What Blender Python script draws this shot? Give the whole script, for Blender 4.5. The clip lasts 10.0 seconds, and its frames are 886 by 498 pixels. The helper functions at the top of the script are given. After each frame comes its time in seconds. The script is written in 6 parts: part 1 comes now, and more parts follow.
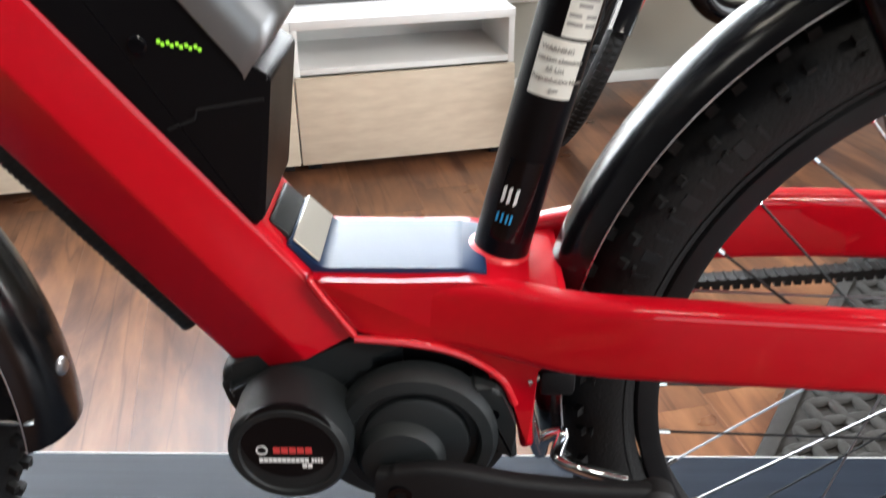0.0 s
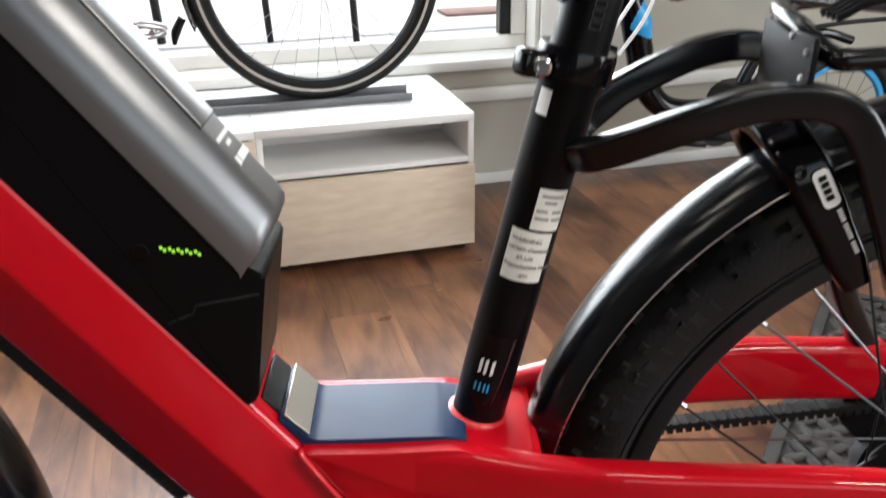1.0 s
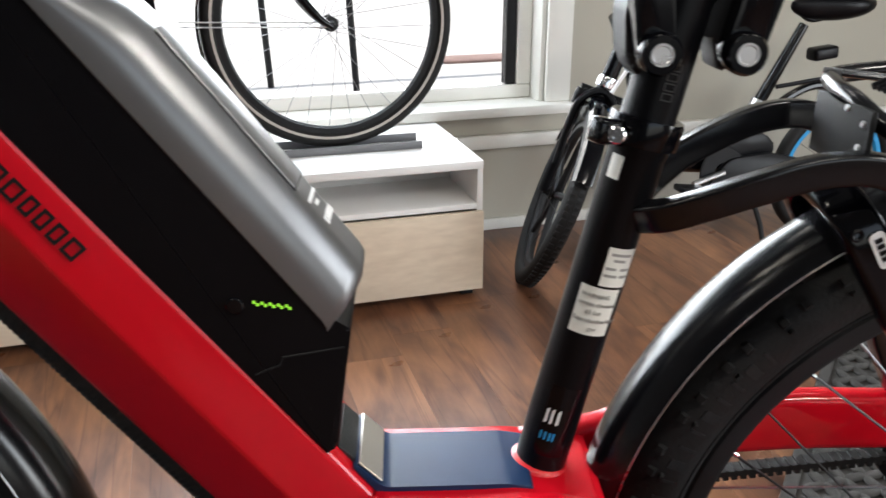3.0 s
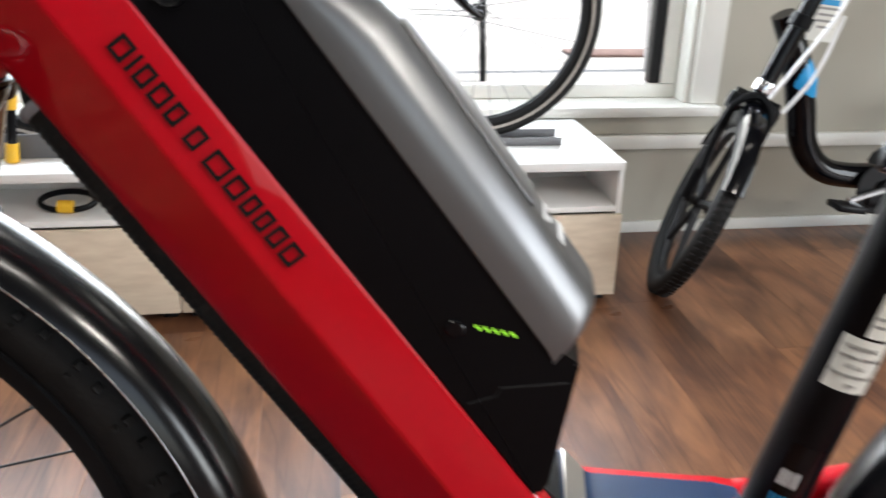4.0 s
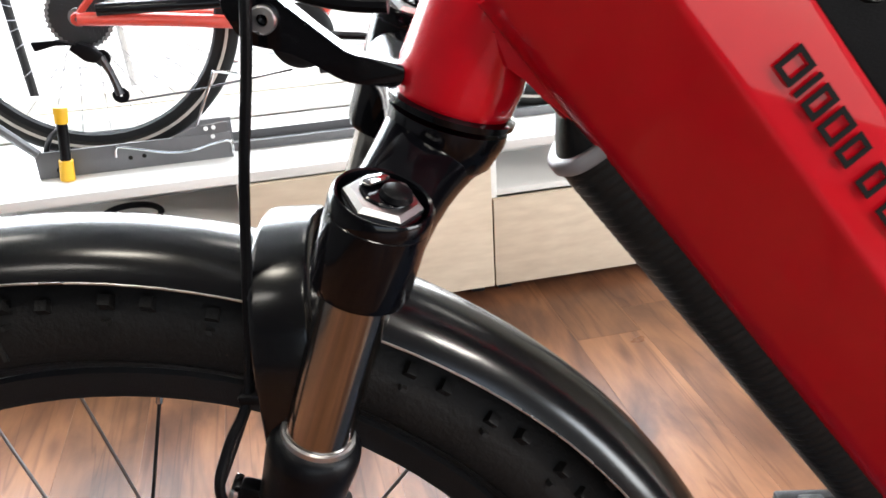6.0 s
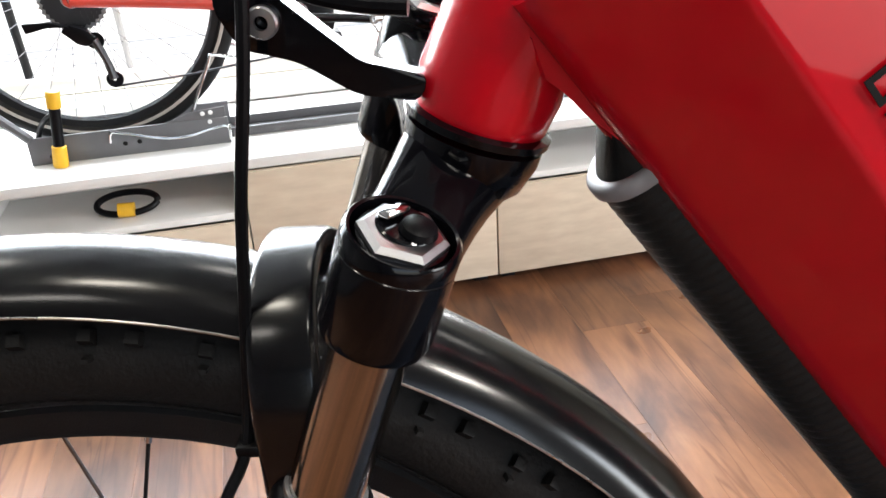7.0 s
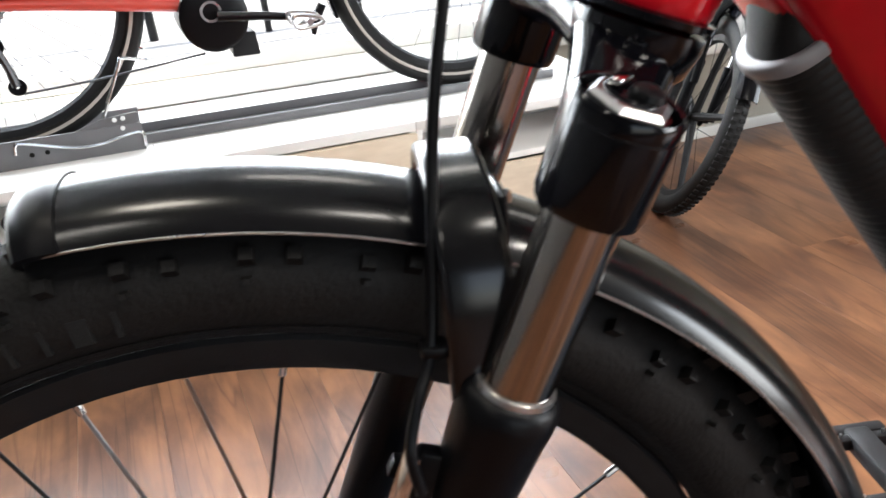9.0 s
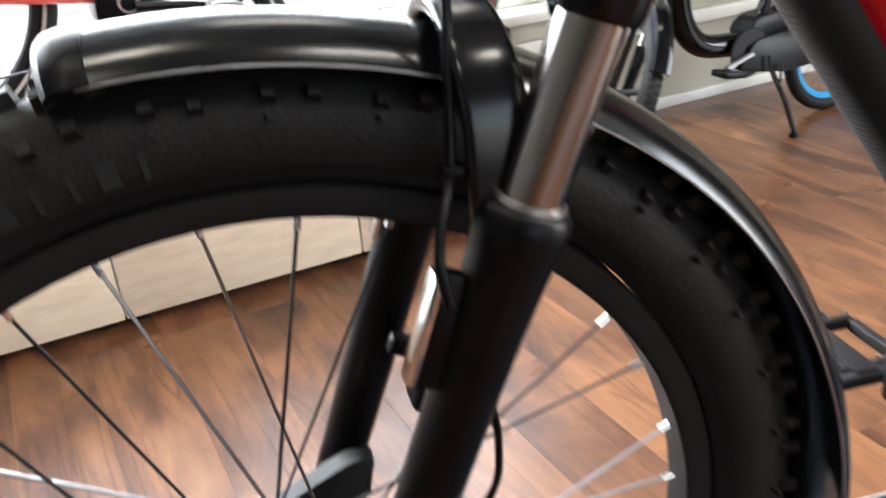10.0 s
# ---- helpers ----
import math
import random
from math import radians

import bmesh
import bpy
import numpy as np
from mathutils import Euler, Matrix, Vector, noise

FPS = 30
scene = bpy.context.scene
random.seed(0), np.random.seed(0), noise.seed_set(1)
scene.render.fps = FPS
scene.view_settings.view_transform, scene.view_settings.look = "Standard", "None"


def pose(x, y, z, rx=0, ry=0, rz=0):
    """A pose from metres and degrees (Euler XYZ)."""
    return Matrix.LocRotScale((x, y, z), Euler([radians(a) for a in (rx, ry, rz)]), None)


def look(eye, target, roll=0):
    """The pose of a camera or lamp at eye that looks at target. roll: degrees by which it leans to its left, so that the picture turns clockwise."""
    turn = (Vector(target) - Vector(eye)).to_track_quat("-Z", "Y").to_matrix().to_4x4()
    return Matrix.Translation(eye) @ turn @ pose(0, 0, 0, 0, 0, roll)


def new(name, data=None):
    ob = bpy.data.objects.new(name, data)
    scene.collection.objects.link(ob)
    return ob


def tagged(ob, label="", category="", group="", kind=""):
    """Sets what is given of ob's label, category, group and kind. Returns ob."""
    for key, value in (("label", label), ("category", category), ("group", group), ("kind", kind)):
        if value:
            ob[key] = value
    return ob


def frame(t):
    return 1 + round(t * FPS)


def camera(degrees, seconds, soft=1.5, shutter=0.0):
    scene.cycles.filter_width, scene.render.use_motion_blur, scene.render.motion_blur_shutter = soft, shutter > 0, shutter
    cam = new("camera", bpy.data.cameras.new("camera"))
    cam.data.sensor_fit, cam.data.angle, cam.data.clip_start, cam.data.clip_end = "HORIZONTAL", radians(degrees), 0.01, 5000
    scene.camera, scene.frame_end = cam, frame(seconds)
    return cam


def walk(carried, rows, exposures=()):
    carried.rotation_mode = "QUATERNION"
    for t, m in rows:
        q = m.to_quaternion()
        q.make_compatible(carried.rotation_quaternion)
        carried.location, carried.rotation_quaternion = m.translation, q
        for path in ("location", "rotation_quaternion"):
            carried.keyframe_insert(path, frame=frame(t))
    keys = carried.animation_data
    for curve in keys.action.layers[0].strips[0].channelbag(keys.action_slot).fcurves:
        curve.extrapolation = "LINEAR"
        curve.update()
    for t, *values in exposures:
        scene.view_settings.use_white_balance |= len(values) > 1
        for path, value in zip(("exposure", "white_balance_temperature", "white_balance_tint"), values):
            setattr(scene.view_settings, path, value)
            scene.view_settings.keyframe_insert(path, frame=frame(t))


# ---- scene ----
cam = camera(55.0, 10.0, shutter=0.6)
PATH = [
    (0, (0.0100, -0.0173, 1.0521), (-0.0248, 1.7261, 0.0726), -0.42),
    (0.5, (0.0012, -0.0192, 1.0933), (0.0227, 1.7602, 0.1803), -0.28),
    (1, (-0.0025, -0.0248, 1.1360), (0.0559, 1.7960, 0.3106), -0.63),
    (1.5, (-0.0103, -0.0334, 1.1537), (0.0829, 1.8115, 0.3871), -0.71),
    (2, (-0.0194, -0.0441, 1.1548), (0.0909, 1.8094, 0.4116), -0.33),
    (2.2, (-0.0224, -0.0493, 1.1542), (0.0877, 1.8083, 0.4214), -0.25),
    (3.3, (-0.0854, -0.0469, 1.1581), (-0.0409, 1.8134, 0.4251), 0.32),
    (3.5, (-0.1012, -0.0434, 1.1584), (-0.1128, 1.8152, 0.4198), 0.47),
    (4, (-0.1485, 0.0152, 1.1532), (-0.3064, 1.8594, 0.3956), 1.44),
    (4.5, (-0.1954, 0.0625, 1.1545), (-0.5085, 1.8843, 0.3908), 1.48),
    (5, (-0.2780, 0.0981, 1.1476), (-0.6408, 1.9045, 0.3698), -0.11),
    (5.5, (-0.3946, 0.1152, 1.1466), (-0.6166, 1.9357, 0.3487), -1.91),
    (6, (-0.4940, 0.1385, 1.1566), (-0.5785, 1.9513, 0.3161), -3.60),
    (7.5, (-0.5126, 0.2047, 1.1570), (-0.5949, 1.9907, 0.2608), -3.44),
    (8, (-0.5367, 0.2061, 1.1466), (-0.5708, 1.9867, 0.2365), -3.93),
    (8.5, (-0.5831, 0.1774, 1.1419), (-0.4900, 1.9632, 0.2462), -3.79),
    (9, (-0.6348, 0.1733, 1.1202), (-0.4419, 1.9628, 0.2480), -3.61),
    (9.5, (-0.6818, 0.1777, 1.0938), (-0.4045, 1.9700, 0.2509), -4.32),
    (10, (-0.6937, 0.1250, 1.0574), (-0.3086, 1.8901, 0.1993), -4.47),
]
walk(cam, [(t, look(eye, target, roll)) for t, eye, target, roll in PATH], [(0.0, 0.7), (1.5, 0.3), (3.5, 0.4), (4.5, 0.6), (5.5, 1.05), (6.5, 0.82), (8.0, 0.86), (8.5, 0.80), (9.5, 0.85), (10.0, 1.0)])

# ---- world, light ----
YAW = 13.9                       # the room's turn against the bike on the platform
ROOM = pose(-0.092, 0.047, 0, 0, 0, YAW)  # u along the window wall, v towards it
PLAT = 0.282                     # top of the display platform
YB = 0.52                        # the red bike's middle plane

world = bpy.data.worlds.new("world")
scene.world = world
world.use_nodes = True
wn = world.node_tree.nodes
sky = wn.new("ShaderNodeTexSky")
sky.sky_type, sky.sun_disc = "NISHITA", False
sky.sun_elevation, sky.sun_rotation = radians(47), radians(72)
world.node_tree.links.new(sky.outputs[0], wn["Background"].inputs[0])
wn["Background"].inputs[1].default_value = 0.15


def lamp(name, kind, m, energy, color=(1, 1, 1), size=0.1, size_y=None):
    data = bpy.data.lights.new(name, kind)
    data.energy, data.color = energy, color
    if kind == "AREA":
        data.size = size
        if size_y:
            data.shape, data.size_y = "RECTANGLE", size_y
    elif kind == "SUN":
        data.angle = radians(size)
    else:
        data.shadow_soft_size = size
    ob = new(name, data)
    ob.matrix_world = m
    return ob


lamp("sun", "SUN", ROOM @ look((6, 0.3, 6.5), (0, 0, 0)), 5.0, (1.0, 0.96, 0.9), 0.5)
lamp("window_light", "AREA", ROOM @ pose(-0.95, 3.05, 1.82, 90, 0, 180), 180, (0.83, 0.92, 1.0), 4.2, 1.44)
lamp("side_window_light", "AREA", ROOM @ pose(4.28, -1.2, 1.4, 90, 0, 90), 165, (0.92, 0.96, 1.0), 3.4, 2.0)
lamp("shop_front_light", "AREA", ROOM @ pose(0.5, -4.0, 1.5, 90, 0, 0), 15, (0.97, 0.98, 1.0), 3.6, 1.9)
for cu, cv, watts in ((-1.6, -0.4, 3), (0.2, -0.4, 7), (1.5, -1.0, 32), (-1.6, 1.7, 4), (0.2, 1.7, 3), (2.0, 1.7, 2)):
    lamp("ceiling_panel", "AREA", ROOM @ pose(cu, cv, 2.70), watts, (1.0, 0.95, 0.87), 0.7, 0.16)
lamp("ceiling_spot", "AREA", ROOM @ pose(-0.85, 0.45, 2.70), 3.5, (1.0, 0.93, 0.80), 0.34, 0.12)

# ---- materials ----
def material(name, color, rough=0.5, metal=0.0, coat=0.0, var=0.0, scale=30.0, bump=0.0, bump_scale=200.0, rough_var=0.0, coat_rough=0.05, spec=0.5):
    m = bpy.data.materials.new(name)
    m.use_nodes = True
    nt = m.node_tree
    b = nt.nodes["Principled BSDF"]
    b.inputs["Base Color"].default_value = (*color, 1)
    b.inputs["Roughness"].default_value = rough
    b.inputs["Metallic"].default_value = metal
    b.inputs["Coat Weight"].default_value = coat
    b.inputs["Coat Roughness"].default_value = coat_rough
    b.inputs["Specular IOR Level"].default_value = spec
    tc = nt.nodes.new("ShaderNodeTexCoord")

    def tex(s, detail=4.0):
        n = nt.nodes.new("ShaderNodeTexNoise")
        n.inputs["Scale"].default_value, n.inputs["Detail"].default_value = s, detail
        nt.links.new(tc.outputs["Object"], n.inputs["Vector"])
        return n
    if var:
        n = tex(scale)
        mix = nt.nodes.new("ShaderNodeMix")
        mix.data_type = "RGBA"
        mix.inputs[6].default_value = (*[c * (1 - var) for c in color], 1)
        mix.inputs[7].default_value = (*[min(1, c * (1 + var)) for c in color], 1)
        nt.links.new(n.outputs[0], mix.inputs[0])
        nt.links.new(mix.outputs[2], b.inputs["Base Color"])
    if rough_var:
        n = tex(scale * 0.7, 6.0)
        mr = nt.nodes.new("ShaderNodeMapRange")
        mr.inputs[3].default_value, mr.inputs[4].default_value = max(0.02, rough - rough_var), rough + rough_var
        nt.links.new(n.outputs[0], mr.inputs[0])
        nt.links.new(mr.outputs[0], b.inputs["Roughness"])
    if bump:
        n = tex(bump_scale)
        bp = nt.nodes.new("ShaderNodeBump")
        bp.inputs["Strength"].default_value, bp.inputs["Distance"].default_value = bump, 0.002
        nt.links.new(n.outputs[0], bp.inputs["Height"])
        nt.links.new(bp.outputs[0], b.inputs["Normal"])
    return m


def glow(name, color, strength):
    m = material(name, color)
    b = m.node_tree.nodes["Principled BSDF"]
    b.inputs["Emission Color"].default_value = (*color, 1)
    b.inputs["Emission Strength"].default_value = strength
    return m


def plank_wood():
    """Hickory-look laminate: streaks along the plank, dark knots, a tone of its own for each plank."""
    m = material("plank_wood", (0.2, 0.09, 0.045), 0.3, rough_var=0.08, scale=12)
    nt = m.node_tree
    b = nt.nodes["Principled BSDF"]
    tc = nt.nodes.new("ShaderNodeTexCoord")
    info = nt.nodes.new("ShaderNodeObjectInfo")
    add = nt.nodes.new("ShaderNodeVectorMath")
    add.operation = "MULTIPLY_ADD"
    comb = nt.nodes.new("ShaderNodeCombineXYZ")
    for i in range(3):
        nt.links.new(info.outputs["Random"], comb.inputs[i])
    nt.links.new(comb.outputs[0], add.inputs[0])
    add.inputs[1].default_value = (37, 53, 11)
    nt.links.new(tc.outputs["Object"], add.inputs[2])
    mp = nt.nodes.new("ShaderNodeMapping")
    mp.inputs["Scale"].default_value = (1.35, 3.6, 1)
    nt.links.new(add.outputs[0], mp.inputs[0])
    n1 = nt.nodes.new("ShaderNodeTexNoise")
    n1.inputs["Scale"].default_value, n1.inputs["Detail"].default_value, n1.inputs["Distortion"].default_value = 1.4, 7, 0.9
    n1.inputs["Roughness"].default_value = 0.55
    nt.links.new(mp.outputs[0], n1.inputs["Vector"])
    mp2 = nt.nodes.new("ShaderNodeMapping")
    mp2.inputs["Scale"].default_value = (7, 42, 1)
    nt.links.new(add.outputs[0], mp2.inputs[0])
    n2 = nt.nodes.new("ShaderNodeTexNoise")
    n2.inputs["Scale"].default_value, n2.inputs["Detail"].default_value = 1.2, 5
    nt.links.new(mp2.outputs[0], n2.inputs["Vector"])
    ramp = nt.nodes.new("ShaderNodeValToRGB")
    e = ramp.color_ramp.elements
    e[0].position, e[0].color = 0.27, (0.050, 0.020, 0.012, 1)
    e[1].position, e[1].color = 0.74, (0.296, 0.132, 0.062, 1)
    k = e.new(0.43)
    k.color = (0.126, 0.052, 0.027, 1)
    k = e.new(0.55)
    k.color = (0.203, 0.087, 0.041, 1)
    nt.links.new(n1.outputs[0], ramp.inputs[0])
    mix = nt.nodes.new("ShaderNodeMix")
    mix.data_type, mix.blend_type = "RGBA", "OVERLAY"
    mix.inputs[0].default_value = 0.36
    nt.links.new(ramp.outputs[0], mix.inputs[6])
    nt.links.new(n2.outputs[0], mix.inputs[7])
    hsv = nt.nodes.new("ShaderNodeHueSaturation")
    mr = nt.nodes.new("ShaderNodeMapRange")
    mr.inputs[3].default_value, mr.inputs[4].default_value = 0.80, 1.20
    nt.links.new(info.outputs["Random"], mr.inputs[0])
    nt.links.new(mr.outputs[0], hsv.inputs["Value"])
    # thin dark veins that wander along the grain, and knots
    mp3 = nt.nodes.new("ShaderNodeMapping")
    mp3.inputs["Scale"].default_value = (0.55, 9.0, 1)
    nt.links.new(add.outputs[0], mp3.inputs[0])
    n3 = nt.nodes.new("ShaderNodeTexNoise")
    n3.inputs["Scale"].default_value, n3.inputs["Detail"].default_value, n3.inputs["Distortion"].default_value = 1.1, 3, 0.8
    nt.links.new(mp3.outputs[0], n3.inputs["Vector"])
    vein = nt.nodes.new("ShaderNodeValToRGB")
    ve = vein.color_ramp.elements
    ve[0].position, ve[0].color = 0.480, (1, 1, 1, 1)
    ve[1].position, ve[1].color = 0.520, (1, 1, 1, 1)
    vk = ve.new(0.500)
    vk.color = (0.52, 0.45, 0.42, 1)
    nt.links.new(n3.outputs[0], vein.inputs[0])
    vor = nt.nodes.new("ShaderNodeTexVoronoi")
    vor.inputs["Scale"].default_value = 1.0
    mp4 = nt.nodes.new("ShaderNodeMapping")
    mp4.inputs["Scale"].default_value = (2.2, 5.5, 1)
    nt.links.new(add.outputs[0], mp4.inputs[0])
    nt.links.new(mp4.outputs[0], vor.inputs["Vector"])
    knot = nt.nodes.new("ShaderNodeValToRGB")
    ke = knot.color_ramp.elements
    ke[0].position, ke[0].color = 0.03, (0.32, 0.24, 0.20, 1)
    ke[1].position, ke[1].color = 0.16, (1, 1, 1, 1)
    nt.links.new(vor.outputs["Distance"], knot.inputs[0])
    both = nt.nodes.new("ShaderNodeMix")
    both.data_type, both.blend_type = "RGBA", "MULTIPLY"
    both.inputs[0].default_value = 1.0
    nt.links.new(vein.outputs[0], both.inputs[6])
    nt.links.new(knot.outputs[0], both.inputs[7])
    worn = nt.nodes.new("ShaderNodeMix")
    worn.data_type, worn.blend_type = "RGBA", "MULTIPLY"
    worn.inputs[0].default_value = 0.7
    nt.links.new(mix.outputs[2], worn.inputs[6])
    nt.links.new(both.outputs[2], worn.inputs[7])
    nt.links.new(worn.outputs[2], hsv.inputs["Color"])
    nt.links.new(hsv.outputs[0], b.inputs["Base Color"])
    bp = nt.nodes.new("ShaderNodeBump")
    bp.inputs["Strength"].default_value, bp.inputs["Distance"].default_value = 0.25, 0.001
    nt.links.new(n2.outputs[0], bp.inputs["Height"])
    nt.links.new(bp.outputs[0], b.inputs["Normal"])
    return m


def streaked(name, c0, c1, rough, sx, sy, bump=0.1):
    """Straight-grained veneer, streaks along the object's x."""
    m = material(name, c0, rough)
    nt = m.node_tree
    nt.nodes["Principled BSDF"].inputs["Specular IOR Level"].default_value = 0.3
    tc = nt.nodes.new("ShaderNodeTexCoord")
    mp = nt.nodes.new("ShaderNodeMapping")
    mp.inputs["Scale"].default_value = (sx, sy, sy)
    nt.links.new(tc.outputs["Object"], mp.inputs[0])
    n = nt.nodes.new("ShaderNodeTexNoise")
    n.inputs["Scale"].default_value, n.inputs["Detail"].default_value = 1.0, 6
    nt.links.new(mp.outputs[0], n.inputs["Vector"])
    ramp = nt.nodes.new("ShaderNodeValToRGB")
    ramp.color_ramp.elements[0].position, ramp.color_ramp.elements[0].color = 0.3, (*c0, 1)
    ramp.color_ramp.elements[1].position, ramp.color_ramp.elements[1].color = 0.7, (*c1, 1)
    nt.links.new(n.outputs[0], ramp.inputs[0])
    nt.links.new(ramp.outputs[0], nt.nodes["Principled BSDF"].inputs["Base Color"])
    bp = nt.nodes.new("ShaderNodeBump")
    bp.inputs["Strength"].default_value, bp.inputs["Distance"].default_value = bump, 0.001
    nt.links.new(n.outputs[0], bp.inputs["Height"])
    nt.links.new(bp.outputs[0], nt.nodes["Principled BSDF"].inputs["Normal"])
    return m


RED = material("red_paint", (0.52, 0.0022, 0.011), 0.42, coat=0.85, var=0.06, scale=90, bump=0.02, bump_scale=60, coat_rough=0.035, spec=0.06)
WELD = material("red_weld", (0.60, 0.005, 0.014), 0.4, coat=0.5, bump=0.7, bump_scale=160)
SATIN = material("black_satin", (0.003, 0.003, 0.004), 0.20, coat=0.0, var=0.2, scale=40, rough_var=0.03, coat_rough=0.09, spec=0.5)
GLOSS = material("black_gloss", (0.002, 0.002, 0.003), 0.14, coat=0.2, rough_var=0.03, coat_rough=0.05, spec=0.2)
MATTE = material("black_matte", (0.008, 0.008, 0.009), 0.55, var=0.25, scale=60, bump=0.15, bump_scale=900, spec=0.3)
PLASTIC = material("black_plastic", (0.003, 0.003, 0.004), 0.34, bump=0.1, bump_scale=1200, rough_var=0.06, spec=0.17)
# the blue of the reflected sky is mixed into this black base colour
PLATE = material("cover_plate_sky_tint", (0.010, 0.028, 0.075), 0.30, bump=0.03, bump_scale=1500, var=0.15, scale=40, spec=0.28)
MOTOR = material("motor_grey", (0.013, 0.015, 0.016), 0.42, bump=0.25, bump_scale=1400, var=0.15, scale=25, spec=0.3)
SILVER = material("grey_cover", (0.21, 0.212, 0.218), 0.36, metal=0.75, rough_var=0.06, scale=20, bump=0.05, bump_scale=1500)
# pale metal for the reflection laid over the cover plate's upturned front
FLAP_GLEAM = material("flap_gleam", (0.80, 0.77, 0.71), 0.40, metal=1.0, rough_var=0.05, scale=30, bump=0.03, bump_scale=1500)
DARKWALL = material("slat_wall", (0.045, 0.043, 0.042), 0.6, var=0.25, scale=3, bump=0.2, bump_scale=40)
RUBBER = material("tyre_rubber", (0.0075, 0.007, 0.007), 0.62, var=0.35, scale=25, bump=0.3, bump_scale=300, spec=0.3)
CHROME = material("chrome", (0.75, 0.75, 0.76), 0.12, metal=1.0, rough_var=0.05)
STEEL = material("steel", (0.55, 0.55, 0.56), 0.3, metal=1.0, rough_var=0.1)
COG = material("dark_steel", (0.10, 0.10, 0.105), 0.35, metal=1.0, var=0.2)
SPOKE = material("spoke_steel", (0.26, 0.26, 0.27), 0.30, metal=1.0, var=0.2)
STANCHION = material("stanchion", (0.36, 0.33, 0.30), 0.14, metal=1.0, rough_var=0.05, scale=60)
WHITE = material("white_lacquer", (0.78, 0.77, 0.75), 0.35, var=0.03, scale=8, bump=0.03)
INNER = material("white_inside", (0.72, 0.71, 0.68), 0.5, var=0.04, scale=8)
OAK = streaked("pale_oak", (0.60, 0.49, 0.37), (0.70, 0.59, 0.455), 0.45, 3, 45)
WALL = material("wall_paint", (0.455, 0.43, 0.36), 0.7, var=0.05, scale=3, bump=0.2, bump_scale=120)
TRIM = material("trim_paint", (0.80, 0.79, 0.74), 0.4, var=0.03, scale=10, bump=0.06, bump_scale=60)
CEIL = material("ceiling_paint", (0.10, 0.098, 0.095), 0.8, var=0.03, scale=4)
TRACK = material("track_grey", (0.14, 0.14, 0.145), 0.45, metal=0.3, var=0.15, scale=15, bump=0.1)
WOOD = plank_wood()
BOARD = streaked("dark_board", (0.006, 0.010, 0.018), (0.014, 0.020, 0.032), 0.55, 2.5, 60, 0.25)
BOARD.node_tree.nodes["Principled BSDF"].inputs["Specular IOR Level"].default_value = 0.2
YELLOW = material("yellow_plastic", (0.75, 0.42, 0.02), 0.4, var=0.08, scale=40)
PAPER = material("label_paper", (0.75, 0.74, 0.68), 0.6, var=0.05, scale=60)
INK = material("ink", (0.008, 0.008, 0.008), 0.6, spec=0.1)
FAINT = material("faint_print", (0.035, 0.035, 0.035), 0.5)
INK_GREY = material("grey_ink", (0.30, 0.29, 0.27), 0.6)
BLUE = material("blue_print", (0.02, 0.30, 0.62), 0.4, var=0.1, scale=30)
PRINT = material("white_print", (0.8, 0.8, 0.8), 0.5)
REDPRINT = material("red_print", (0.6, 0.05, 0.05), 0.5)
ORANGE = material("orange_red_paint", (0.62, 0.06, 0.04), 0.3, coat=0.8, var=0.05)
LED = glow("green_led", (0.33, 0.80, 0.05), 0.4)
MAT = material("mat_cord", (0.040, 0.037, 0.034), 0.9, var=0.35, scale=40, bump=0.8, bump_scale=500)
CORK = material("grommet_grey", (0.30, 0.30, 0.315), 0.5, var=0.1)


# ---- shape helpers ----
def part(name, bm, mat, parent=None, label="", angle=35.0):
    me = bpy.data.meshes.new(name)
    bmesh.ops.recalc_face_normals(bm, faces=bm.faces)
    bm.to_mesh(me)
    bm.free()
    for p in me.polygons:
        p.use_smooth = True
    me.set_sharp_from_angle(angle=radians(angle))
    for mm in (mat if isinstance(mat, (list, tuple)) else [mat]):
        me.materials.append(mm)
    ob = new(name, me)
    if parent is not None:
        hang(ob, parent)
    if label:
        tagged(ob, label)
    return ob


def base(ob):
    """World matrix by the parents, with no depsgraph."""
    m = ob.matrix_basis.copy()
    while ob.parent:
        m = ob.parent.matrix_basis @ (ob.matrix_parent_inverse @ m)
        ob = ob.parent
    return m


def hang(ob, parent):
    ob.parent = parent
    ob.matrix_parent_inverse = base(parent).inverted()


def thing(name, at, label, category, group="", kind=""):
    e = new(name)
    e.matrix_basis = at if isinstance(at, Matrix) else Matrix.Translation(at)
    e.empty_display_size = 0.05
    return tagged(e, label, category, group, kind)


def box(bm, size, m=Matrix(), bevel=0.0, seg=2):
    r = bmesh.ops.create_cube(bm, size=1.0, matrix=m @ Matrix.Diagonal((*size, 1)))
    if bevel:
        edges = list({e for v in r["verts"] for e in v.link_edges})
        bmesh.ops.bevel(bm, geom=edges, offset=bevel, segments=seg, affect="EDGES", profile=0.5)
    return bm


def boxed(size, m=Matrix(), bevel=0.0, seg=2):
    return box(bmesh.new(), size, m, bevel, seg)


def span(lo, hi, bevel=0.0, m=Matrix()):
    """A box from corner lo to corner hi, under m."""
    lo, hi = Vector(lo), Vector(hi)
    return boxed(hi - lo, m @ Matrix.Translation((lo + hi) / 2), bevel)


